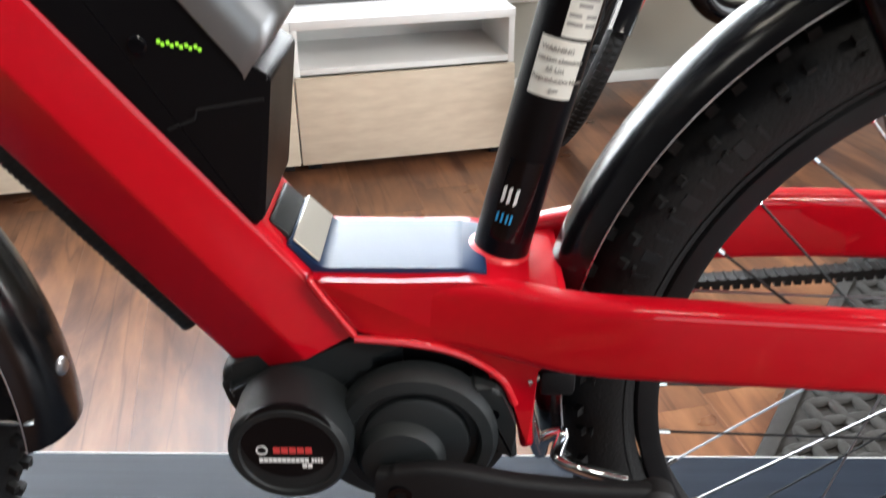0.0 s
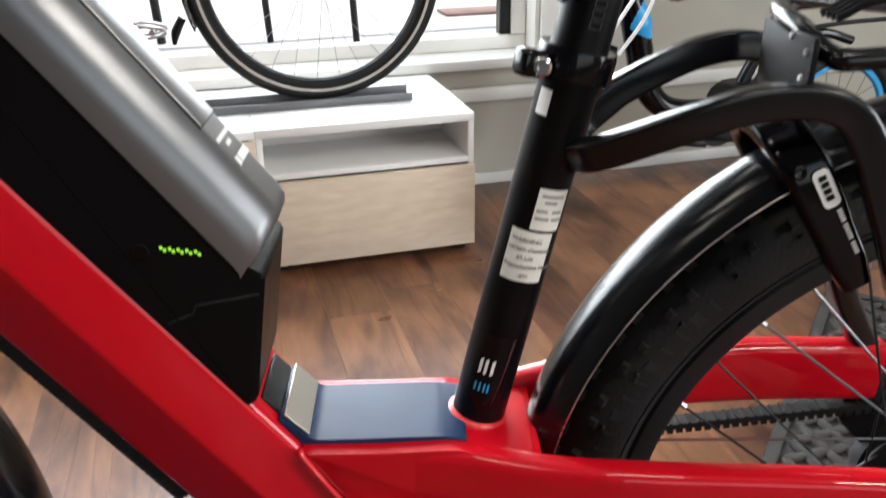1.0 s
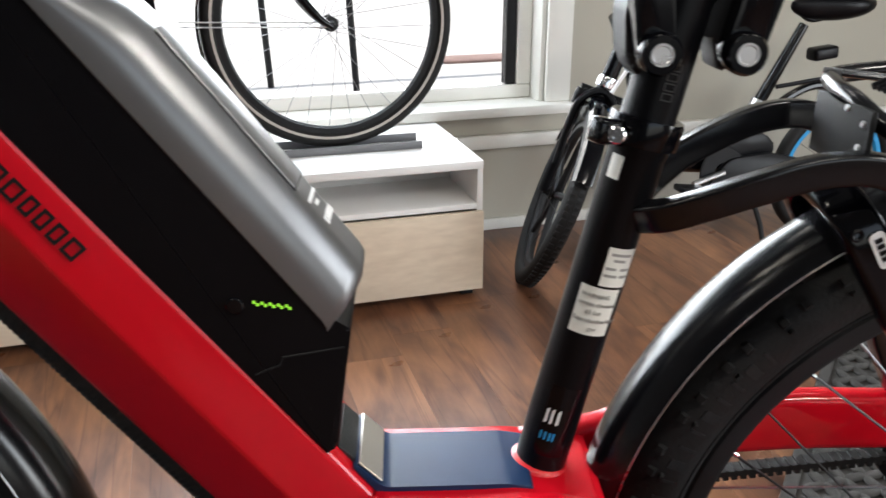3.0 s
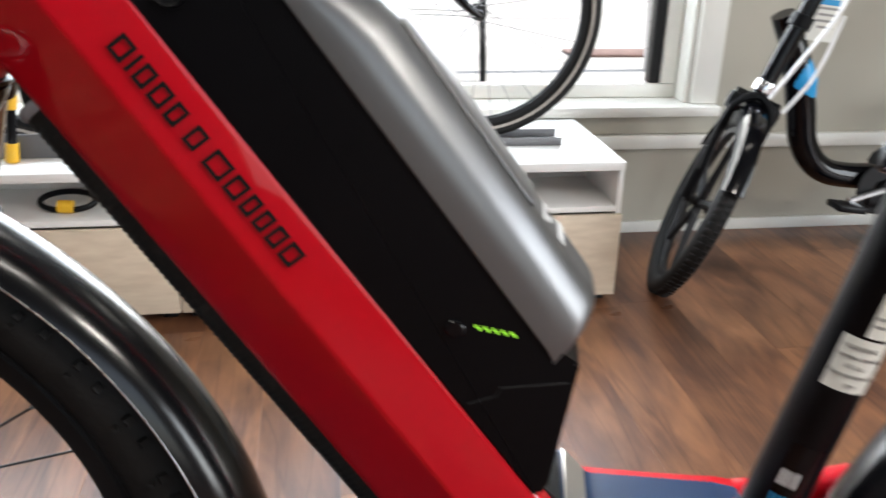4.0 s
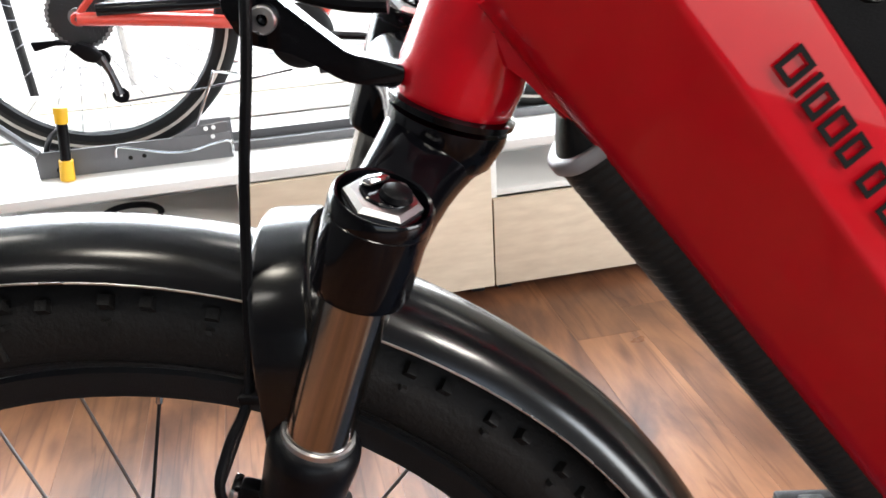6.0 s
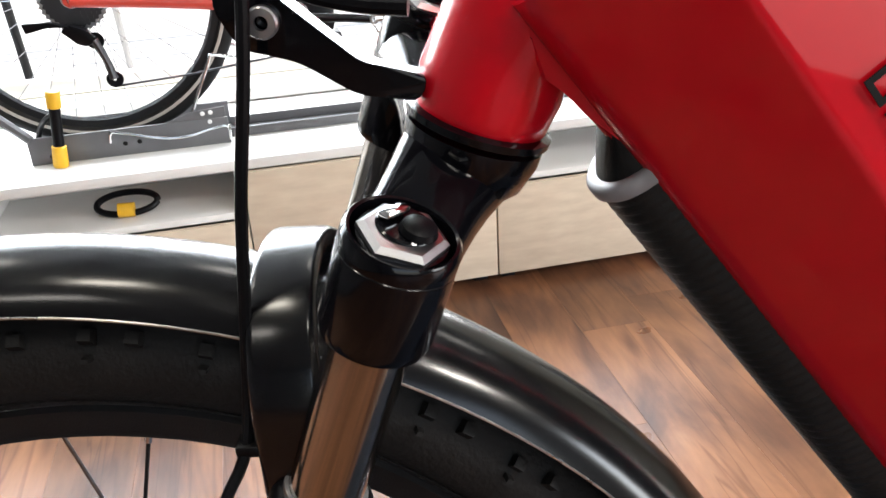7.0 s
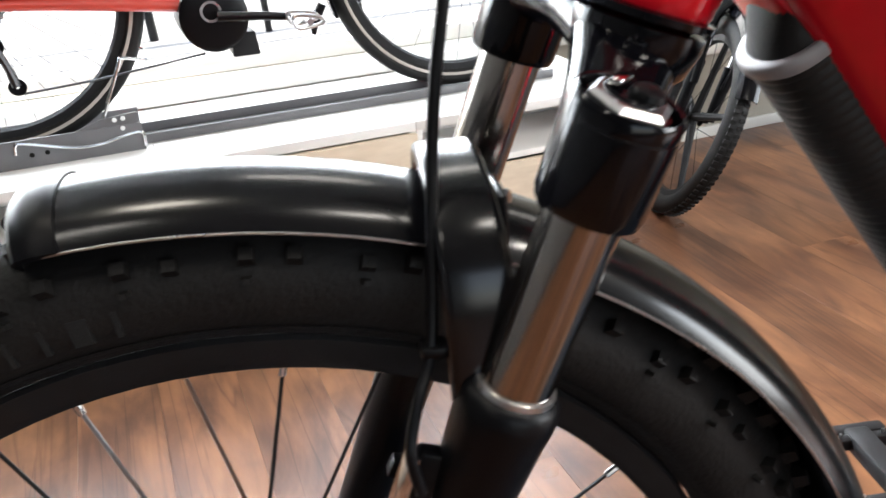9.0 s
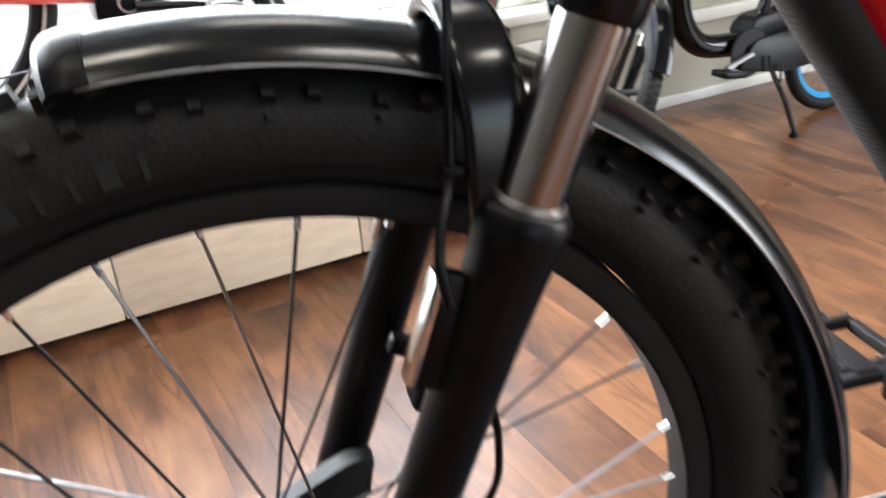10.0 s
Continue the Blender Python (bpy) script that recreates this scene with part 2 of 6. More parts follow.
def frames_along(pts, closed=False):
    pts = [Vector(p) for p in pts]
    n = len(pts)
    tang = []
    for i in range(n):
        a = pts[(i - 1) % n] if (closed or i) else pts[0]
        b = pts[(i + 1) % n] if (closed or i < n - 1) else pts[-1]
        tang.append((b - a).normalized())
    up = Vector((0, 1, 0))
    if abs(tang[0].dot(up)) > 0.9:
        up = Vector((1, 0, 0))
    out = []
    for p, t in zip(pts, tang):
        s = t.cross(up).normalized()
        u = s.cross(t).normalized()
        up = u
        out.append((p, s, u))
    return out


def sweep(pts, sections, closed=False, caps=True, bm=None):
    """A skin through sections (lists of (side, up), one list or one per point) along pts."""
    bm = bm or bmesh.new()
    fr = frames_along(pts, closed)
    rings = []
    for i, (p, s, u) in enumerate(fr):
        sec = sections[i] if isinstance(sections[0][0], (list, tuple)) else sections
        rings.append([bm.verts.new(p + s * a + u * b) for a, b in sec])
    n, k = len(rings), len(rings[0])
    for i in range(n if closed else n - 1):
        r0, r1 = rings[i], rings[(i + 1) % n]
        for j in range(k):
            bm.faces.new((r0[j], r0[(j + 1) % k], r1[(j + 1) % k], r1[j]))
    if caps and not closed:
        bm.faces.new(rings[0][::-1])
        bm.faces.new(rings[-1])
    return bm


def ring2(r, seg=16, ry=None):
    return [(r * math.cos(2 * math.pi * i / seg), (ry or r) * math.sin(2 * math.pi * i / seg)) for i in range(seg)]


def smooth_path(pts, per=8):
    pts = [Vector(p) for p in pts]
    q = [2 * pts[0] - pts[1]] + pts + [2 * pts[-1] - pts[-2]]
    out = []
    for i in range(1, len(q) - 2):
        for k in range(per):
            t = k / per
            a, b, c, d = q[i - 1:i + 3]
            out.append(0.5 * ((2 * b) + (c - a) * t + (2 * a - 5 * b + 4 * c - d) * t * t + (3 * b - a - 3 * c + d) * t ** 3))
    out.append(pts[-1])
    return out


def tube(pts, r, seg=12, per=0, bm=None):
    if per:
        n0 = len(pts)
        pts2 = smooth_path(pts, per)
        if isinstance(r, (list, tuple)):
            r = [np.interp(i / per, range(n0), r) for i in range(len(pts2))]
        pts = pts2
    secs = [ring2(x, seg) for x in r] if isinstance(r, (list, tuple)) else ring2(r, seg)
    return sweep(pts, secs, bm=bm)


def lathe(profile, origin, axis, seg=48, bm=None, closed=False):
    """Revolve (radius, along) pairs about an axis through origin."""
    bm = bm or bmesh.new()
    axis = Vector(axis).normalized()
    q = axis.to_track_quat("Z", "Y")
    o = Vector(origin)
    rings = []
    for r, h in profile:
        if r < 1e-6:
            rings.append([bm.verts.new(o + axis * h)])
        else:
            rings.append([bm.verts.new(o + q @ Vector((r * math.cos(2 * math.pi * i / seg), r * math.sin(2 * math.pi * i / seg), h))) for i in range(seg)])
    pairs = list(zip(rings, rings[1:])) + ([(rings[-1], rings[0])] if closed else [])
    for a, b in pairs:
        for i in range(seg):
            j = (i + 1) % seg
            f = [a[i % len(a)], a[j % len(a)], b[j % len(b)], b[i % len(b)]]
            f = list(dict.fromkeys(f))
            if len(f) > 2:
                bm.faces.new(f)
    return bm


def rod(a, b, r, seg=12, bm=None):
    a, b = Vector(a), Vector(b)
    return lathe([(0, 0), (r, 0), (r, (b - a).length), (0, (b - a).length)], a, b - a, seg, bm)


def slab(poly, y0, y1, bevel=0.0, seg=2, m=Matrix()):
    """A polygon in the xz plane, drawn out from y0 to y1."""
    bm = bmesh.new()
    a = [bm.verts.new(m @ Vector((x, y0, z))) for x, z in poly]
    b = [bm.verts.new(m @ Vector((x, y1, z))) for x, z in poly]
    n = len(poly)
    bm.faces.new(a)
    bm.faces.new(b[::-1])
    for i in range(n):
        bm.faces.new((a[i], b[i], b[(i + 1) % n], a[(i + 1) % n]))
    if bevel:
        bmesh.ops.bevel(bm, geom=list(bm.edges), offset=bevel, segments=seg, affect="EDGES", profile=0.5)
    return bm


def rounded(poly, r, k=4):
    """The polygon with its corners rounded by r (one radius or one for each)."""
    out, n = [], len(poly)
    for i in range(n):
        p, a, b = Vector(poly[i]), Vector(poly[i - 1]), Vector(poly[(i + 1) % n])
        ri = r[i] if isinstance(r, (list, tuple)) else r
        d = min(ri, (a - p).length * 0.45, (b - p).length * 0.45)
        s, e = p + (a - p).normalized() * d, p + (b - p).normalized() * d
        for j in range(k + 1):
            t = j / k
            q = s * (1 - t) ** 2 + p * 2 * t * (1 - t) + e * t * t
            out.append((q.x, q.y))
    return out


# ---- the shop ----
def uv(u, v, z=0.0):
    return ROOM @ Vector((u, v, z))


WV = 2.88                         # the window wall's inner face
W0, W1, WZ0, WZ1 = -3.2, 1.285, 0.49, 2.60


def wallpiece(name, lo, hi, mat=WALL, label="", category="wall", parent=None):
    ob = part(name, span(lo, hi), mat, parent)
    ob.matrix_basis = ROOM @ ob.matrix_basis
    return tagged(ob, label, category, kind="structure")


bm = bmesh.new()
for lo, hi in (((-3.6, WV, 0), (W0, WV + 0.16, 2.75)), ((W1, WV, 0), (4.2, WV + 0.16, 2.75)), ((W0, WV, 0), (W1, WV + 0.16, WZ0)), ((W0, WV, WZ1), (W1, WV + 0.16, 2.75))):
    lo, hi = Vector(lo), Vector(hi)
    box(bm, hi - lo, Matrix.Translation((lo + hi) / 2))
w = part("wall_north", bm, WALL)
w.matrix_basis = ROOM.copy()
tagged(w, "cream painted wall with a wide window opening", "wall", kind="structure")
bm = bmesh.new()
for lo, hi in (((4.2, -4.2, 0), (4.35, -3.0, 2.75)), ((4.2, 0.6, 0), (4.35, WV + 0.16, 2.75)), ((4.2, -3.0, 0), (4.35, 0.6, 0.35)), ((4.2, -3.0, 2.45), (4.35, 0.6, 2.75))):
    lo, hi = Vector(lo), Vector(hi)
    box(bm, hi - lo, Matrix.Translation((lo + hi) / 2))
w = part("wall_east", bm, WALL)
w.matrix_basis = ROOM.copy()
tagged(w, "cream painted side wall with a wide window opening", "wall", kind="structure")
wallpiece("wall_west", (-3.75, -4.2, 0), (-3.6, WV + 0.16, 2.75), mat=DARKWALL, label="dark panelled side wall")
bm = bmesh.new()
for lo, hi in (((-3.6, -4.2, 0), (-1.4, -4.05, 2.75)), ((2.4, -4.2, 0), (4.2, -4.05, 2.75)), ((-1.4, -4.2, 0), (2.4, -4.05, 0.5)), ((-1.4, -4.2, 2.5), (2.4, -4.05, 2.75))):
    lo, hi = Vector(lo), Vector(hi)
    box(bm, hi - lo, Matrix.Translation((lo + hi) / 2))
w = part("wall_south", bm, DARKWALL)
w.matrix_basis = ROOM.copy()
tagged(w, "dark panelled wall with a shop window opening", "wall", kind="structure")
wallpiece("ceiling", (-3.75, -4.2, 2.75), (4.35, WV + 0.16, 2.85), CEIL, "dark grey painted ceiling", "ceiling")
wallpiece("floor", (-3.75, -4.2, -0.10), (4.35, WV + 0.16, -0.006), MATTE, "wood-look plank floor", "floor")

# window: casing, sill, frames, panes
def inroom(name, lo, hi, mat, parent=None, bevel=0.0, label=""):
    lo, hi = Vector(lo), Vector(hi)
    bm = span(lo, hi, bevel)
    bmesh.ops.transform(bm, matrix=ROOM, verts=bm.verts)
    return part(name, bm, mat, parent, label)


win = thing("window_1", uv(0, WV, 0), "wide white-framed shop window with bright daylight outside", "window", kind="structure")
inroom("window_sill", (W0 - 0.1, WV - 0.065, WZ0 - 0.033), (W1 + 0.10, WV + 0.10, WZ0 + 0.004), TRIM, win, 0.006)
inroom("sill_apron", (W0 - 0.06, WV - 0.012, WZ0 - 0.107), (W1 + 0.1, WV - 0.001, WZ0 - 0.034), WALL, win, 0.003)
inroom("apron_rail", (W0 - 0.06, WV - 0.034, WZ0 - 0.160), (W1 + 2.8, WV - 0.001, WZ0 - 0.108), TRIM, win, 0.008)
inroom("casing", (W1 + 0.0, WV - 0.022, WZ0 + 0.005), (W1 + 0.10, WV - 0.001, WZ1 + 0.10), TRIM, win, 0.005)
inroom("casing", (W0 - 0.10, WV - 0.022, WZ0 + 0.005), (W0, WV - 0.001, WZ1 + 0.10), TRIM, win, 0.005)
inroom("casing", (W0, WV - 0.022, WZ1), (W1, WV - 0.001, WZ1 + 0.10), TRIM, win, 0.005)
inroom("jamb", (W1 - 0.018, WV + 0.001, WZ0 + 0.005), (W1 - 0.001, WV + 0.159, WZ1 - 0.001), TRIM, win)
inroom("bottom_rail", (W0 + 0.02, WV + 0.09, WZ0 + 0.005), (W1 - 0.019, WV + 0.14, WZ0 + 0.055), TRIM, win, 0.006)
inroom("top_rail", (W0 + 0.02, WV + 0.09, WZ1 - 0.055), (W1 - 0.019, WV + 0.14, WZ1 - 0.001), TRIM, win, 0.006)
inroom("stile", (W1 - 0.075, WV + 0.09, WZ0 + 0.056), (W1 - 0.019, WV + 0.14, WZ1 - 0.056), TRIM, win, 0.006)
inroom("dark_post", (W1 - 0.118, WV + 0.10, WZ0 + 0.056), (W1 - 0.077, WV + 0.15, WZ1 - 0.056), MATTE, win, 0.004, "dark brown screen post")
for u in (-2.05,):
    inroom("mullion", (u - 0.03, WV + 0.09, WZ0 + 0.056), (u + 0.03, WV + 0.14, WZ1 - 0.056), TRIM, win, 0.006)
GLASS = bpy.data.materials.new("window_glass")
GLASS.use_nodes = True
gb = GLASS.node_tree.nodes["Principled BSDF"]
gb.inputs["Transmission Weight"].default_value, gb.inputs["Roughness"].default_value, gb.inputs["IOR"].default_value = 1.0, 0.0, 1.05
for u0, u1 in ((W0 + 0.021, -2.081), (-2.019, W1 - 0.119)):
    g = inroom("pane", (u0, WV + 0.112, WZ0 + 0.057), (u1, WV + 0.116, WZ1 - 0.057), GLASS, win)
    g.visible_shadow = False
bb = inroom("baseboard", (0.86, WV - 0.018, 0.0), (4.2, WV - 0.001, 0.045), TRIM, None, 0.004)
tagged(bb, "cream painted baseboard along the wall", "baseboard", kind="structure")

# outside
PAVE = material("outside_concrete", (0.62, 0.60, 0.56), 0.9, var=0.12, scale=1.2, bump=0.2, bump_scale=20)
BRICK = material("outside_brick", (0.30, 0.19, 0.16), 0.9, var=0.3, scale=6)
g = part("ground", span((-60, WV + 0.17, -0.25), (60, 120, -0.15)), PAVE)
g.matrix_basis = ROOM.copy()
tagged(g, "pale sunlit concrete ground outside the shop", "ground", kind="structure")
k = part("brick_border", span((2.3, 7.6, -0.15), (5.5, 7.95, -0.125), 0.01), BRICK)
k.matrix_basis = ROOM.copy()
tagged(k, "low red brick border outside the window", "kerb", kind="structure")
k = part("kerb", span((-4.0, 5.70, -0.149), (3.5, 5.95, -0.105), 0.01), PAVE)
k.matrix_basis = ROOM.copy()
tagged(k, "pale concrete kerb with open joints", "kerb", kind="structure")
for n in range(26):
    joint = part("kerb_joint", span((-3.9 + 0.28 * n, 5.699, -0.140), (-3.885 + 0.28 * n, 5.951, -0.1035)), MATTE)
    joint.matrix_basis = ROOM.copy()
    hang(joint, k)
    joint.matrix_parent_inverse = ROOM.inverted()
# emissive sheet that puts the blown-out daylight into the backdrop
SKYGLOW = glow("daylight_glow", (1.0, 0.99, 0.97), 6.0)
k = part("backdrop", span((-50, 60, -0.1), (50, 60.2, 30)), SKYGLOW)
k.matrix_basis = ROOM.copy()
tagged(k, "glowing pale sheet standing in for the overexposed distance beyond the street", "backdrop", kind="structure")
for x, y, r, mt in ((-1.14, 6.9, 0.027, MATTE), (-0.44, 6.7, 0.027, MATTE), (0.95, 7.48, 0.06, STEEL), (-3.16, 5.20, 0.026, MATTE), (-2.63, 5.44, 0.022, STEEL), (-2.0, 6.9, 0.035, MATTE)):
    post = thing("street_post", (x, y, -0.15), "thin metal post standing outside the window", "post", "posts outside")
    part("post", rod((x, y, -0.15), (x - 0.15, y, 3.0), r, 10), mt, post)

# ---- display platform ----
platform = thing("display_platform", (0, 0.5, 0), "low display platform with a dark wood-grain top", "platform")
part("top_board", span((-1.6, 0.22, PLAT - 0.036), (1.5, 0.810, PLAT), 0.002), BOARD, platform)
part("edge_band", span((-1.6, 0.8105, PLAT - 0.035), (1.5, 0.8120, PLAT - 0.0005)), INNER, platform, "thin pale edge band")
part("base", span((-1.56, 0.26, 0.0), (1.46, 0.78, PLAT - 0.037)), MATTE, platform)


# ---- low cabinets ----
CV0, CV1, CZ0, CZ1 = 2.285, 2.86, 0.032, 0.455


def cabinet(u0, u1, closed, label):
    cab = thing("low_cabinet", ROOM @ Matrix.Translation(((u0 + u1) / 2, (CV0 + CV1) / 2, 0)), label, "cabinet", "low cabinets under the window")
    t = 0.018
    part_ = lambda n, lo, hi, mt, bv=0.0015, lb="": inroom(n, lo, hi, mt, cab, bv, lb)
    part_("top", (u0, CV0, CZ1 - 0.026), (u1, CV1, CZ1), WHITE, 0.002)
    part_("side", (u0, CV0 + 0.004, CZ0), (u0 + t, CV1, CZ1 - 0.0265), WHITE)
    part_("side", (u1 - t, CV0 + 0.004, CZ0), (u1, CV1, CZ1 - 0.0265), WHITE)
    part_("bottom", (u0 + t, CV0 + 0.02, CZ0), (u1 - t, CV1, CZ0 + t), WHITE)
    part_("back", (u0 + t, CV1 - 0.01, CZ0 + t), (u1 - t, CV1 - 0.004, CZ1 - 0.027), INNER)
    if closed:
        part_("front", (u0 + 0.002, CV0 - 0.016, CZ0 + 0.002), (u1 - 0.002, CV0 + 0.002, CZ1 - 0.029), OAK, 0.0015, "pale oak front")
    else:
        part_("shelf", (u0 + t, CV0 + 0.004, 0.300), (u1 - t, CV1 - 0.01, 0.318), WHITE)
        part_("shelf_back", (u0 + t, CV0 + 0.30, 0.318), (u1 - t, CV0 + 0.306, CZ1 - 0.027), INNER)
        part_("drawer_front", (u0 + 0.002, CV0 - 0.016, CZ0 + 0.002), (u1 - 0.002, CV0 + 0.002, 0.296), OAK, 0.0015, "pale oak drawer front")
    # black strip added to darken the shaded gap below the cabinet
    part_("plinth", (u0 + 0.07, CV0 + 0.06, 0.0), (u1 - 0.07, CV0 + 0.075, CZ0 - 0.0005), MATTE)
    for u in (u0 + 0.04, u1 - 0.04):
        for v in (CV0 + 0.05, CV1 - 0.06):
            part_("foot", (u - 0.02, v - 0.02, 0.0), (u + 0.02, v + 0.02, CZ0 - 0.0005), MATTE)
    return cab


cabinet(0.1920, 0.842, False, "white low cabinet with an open slot over a pale oak drawer")
cabinet(-0.4570, 0.1912, True, "white low cabinet with a closed pale oak front")
cabinet(-1.1062, -0.4578, False, "white low cabinet holding a cable lock in its open slot")
cabinet(-1.7560, -1.1070, True, "white low cabinet with a closed pale oak front")


# ---- the red bike ----
bike = thing("electric_bike", (0.0, YB, PLAT), "red step-through electric bike standing on the dark display platform", "bicycle")
YR, YF = 0.523, 0.544            # middle planes of the rear and the front wheel
DA, DN = Vector((0.607, 0, -0.794)), Vector((0.794, 0, 0.607))   # down along the down tube, and across it upwards


def prism(poly, a0, a1, y=YB, bevel=0.0, seg=2):
    """A section of (across, sideways) points drawn out along the down tube from a0 to a1."""
    bm = bmesh.new()
    A = [bm.verts.new(DA * a0 + DN * s + Vector((0, y + w, 0))) for s, w in poly]
    B = [bm.verts.new(DA * a1 + DN * s + Vector((0, y + w, 0))) for s, w in poly]
    n = len(poly)
    bm.faces.new(A)
    bm.faces.new(B[::-1])
    for i in range(n):
        bm.faces.new((A[i], B[i], B[(i + 1) % n], A[(i + 1) % n]))
    if bevel:
        bmesh.ops.bevel(bm, geom=list(bm.edges), offset=bevel, segments=seg, affect="EDGES", profile=0.5)
    return bm


def on_tube(a, s, w):
    return DA * a + DN * s + Vector((0, YB + w, 0))


def bars(name, m, widths, height, gap, mat, parent, thick=0.0006, label="", hollow=0.0):
    """A row of plain bars standing for lettering, along m's x, as tall as height."""
    bm = bmesh.new()
    x = 0.0
    for w in widths:
        if w > 0 and hollow and w > 3 * hollow:
            for sx, sy, ox, oy in ((hollow, height, hollow / 2, 0), (hollow, height, w - hollow / 2, 0), (w - 2 * hollow, hollow, w / 2, height / 2 - hollow / 2), (w - 2 * hollow, hollow, w / 2, hollow / 2 - height / 2)):
                box(bm, (sx, sy, thick), m @ Matrix.Translation((x + ox, oy, 0)))
        elif w > 0:
            box(bm, (w, height, thick), m @ Matrix.Translation((x + w / 2, 0, 0)))
        x += abs(w) + gap
    return part(name, bm, mat, parent, label)


def words(name, text, m, size, mat, parent):
    cu = bpy.data.curves.new(name, "FONT")
    cu.body, cu.size, cu.extrude = text, size, 0.0002
    tmp = new(name, cu)
    dg = bpy.context.evaluated_depsgraph_get()
    me = bpy.data.meshes.new_from_object(tmp.evaluated_get(dg))
    bpy.data.objects.remove(tmp)
    me.transform(m)
    me.materials.clear()
    me.materials.append(mat)
    ob = new(name, me)
    hang(ob, parent)
    return ob


def facing(p, xdir, normal):
    """A pose at p with its x along xdir and its z along normal."""
    x = Vector(xdir).normalized()
    z = Vector(normal).normalized()
    z = (z - x * x.dot(z)).normalized()
    y = z.cross(x)
    return Matrix.Translation(p) @ Matrix((x, y, z)).transposed().to_4x4()


# frame: down tube of kite section with soft edges
dt_poly = rounded([(0.3850, -0.0428), (0.3395, -0.0495), (0.278, -0.026), (0.278, 0.026), (0.3395, 0.0495), (0.3850, 0.0428)], [0.008, 0.003, 0.012, 0.012, 0.003, 0.008], 6)
bm = prism(dt_poly, -1.172, -0.60)
for v in bm.verts:                      # cut the foot along the motor's top
    if DA.dot(v.co) > -0.8:
        k = (v.co.x + 0.162) * 0.051 - (v.co.z - 0.655) * 0.100
        v.co -= DA * (k / (DA.x * 0.051 - DA.z * 0.100))
down_tube = part("down_tube", bm, RED, bike)
# lettering on the upper flank, as plain bars
q0, q1 = on_tube(-1.083, 0.3600, -0.0466), on_tube(-0.9115, 0.3600, -0.0466)
nrm = Vector((0, -0.0455, 0)) + DN * 0.0067
letters = [0.0112, 0.0024, 0.0092, 0.0106, 0.0092, -0.001, 0.0098, -0.0006, 0.0150, 0.0112, 0.0086, 0.0086, 0.0092, 0.0112]
bars("lettering", facing(q0 + nrm.normalized() * 0.0016, DA, nrm), letters, 0.0135, 0.0032, INK, down_tube, label="black lettering along the tube", hollow=0.0024)
# junction shell over the motor
shell = rounded([(-0.0905, 0.7522), (-0.080, 0.7516), (-0.03, 0.751), (0.018, 0.752), (0.05, 0.747), (0.085, 0.745), (0.085, 0.686), (0.062, 0.682), (0.068, 0.604), (0.058, 0.602),
                 (0.050, 0.652), (0.037, 0.675), (0.017, 0.689), (-0.012, 0.699), (-0.037, 0.703), (-0.0605, 0.7065)], 0.006, 2)
junction = part("motor_shell", slab(shell, 0.472, YB * 2 - 0.472, 0.005, 3), RED, bike)
part("weld_bead", tube([(-0.0905, 0.476, 0.7525), (-0.0890, 0.4722, 0.7500), (-0.0760, 0.4718, 0.7290), (-0.0620, 0.4718, 0.7070)], 0.0024, 8, 4), WELD, junction)
part("lower_weld", tube([(-0.062, 0.4705, 0.706), (-0.03, 0.4705, 0.703), (0.0, 0.4705, 0.697), (0.022, 0.4705, 0.687), (0.042, 0.4705, 0.670), (0.052, 0.4705, 0.648)], 0.0028, 8, 4), WELD, junction)
# head tube and gusset
HB = Vector((-0.502, 0.530, 1.054))
HD = Vector((0.33, 0, 0.944))
head_tube = part("head_tube", lathe([(0, -0.004), (0.027, -0.004), (0.0285, -0.001), (0.0285, 0.002), (0.030, 0.012), (0.0265, 0.05), (0.0265, 0.16), (0, 0.16)], HB, HD, 40), RED, bike)
part("gusset", slab(rounded([(-0.498, 1.085), (-0.470, 1.066), (-0.430, 1.014), (-0.36, 1.10), (-0.40, 1.19), (-0.455, 1.19)], 0.01, 3), 0.503, 0.557, 0.010, 3), RED, head_tube)
part("head_seal", lathe([(0.0275, -0.008), (0.031, -0.007), (0.0312, -0.004), (0.0275, -0.003)], HB, HD, 40, closed=True), GLOSS, head_tube, "black rubber bearing seal")


# chain stays
def stay_section(h, w):
    return rounded([(-h / 2, -w / 2), (h / 2, -w / 2), (h / 2, w / 2), (-h / 2, w / 2)], 0.009, 4)


def chain_stay(side, label):
    pts = smooth_path([(-0.05, YB + side * 0.030, 0.727), (0.03, YB + side * 0.042, 0.7215), (0.09, YB + side * 0.056, 0.716), (0.16, YB + side * 0.070, 0.7195), (0.28, YB + side * 0.080, 0.719), (0.40, YB + side * 0.086, 0.712)], 6)
    pts = [p + Vector((0, 0, 0.012 * max(0, side) * min(1, max(0, (p.x - 0.02) / 0.12)))) for p in pts]     # the bike leans a little on its stand
    return part("chain_stay", sweep(pts, [stay_section(h, 0.024) for h in np.interp(np.arange(len(pts)), [0, 6, 12, len(pts)], [0.044, 0.056, 0.060, 0.056])]), RED, bike, label)


near_stay = chain_stay(-1, "")
far_stay = chain_stay(1, "")
for side, st in ((-1, near_stay), (1, far_stay)):
    part("dropout", slab(rounded([(0.385, 0.745), (0.405, 0.747), (0.47, 0.70), (0.475, 0.63), (0.43, 0.615), (0.372, 0.675)], 0.01, 3), YB + side * 0.080, YB + side * 0.090, 0.002), MATTE, st, "black dropout plate")

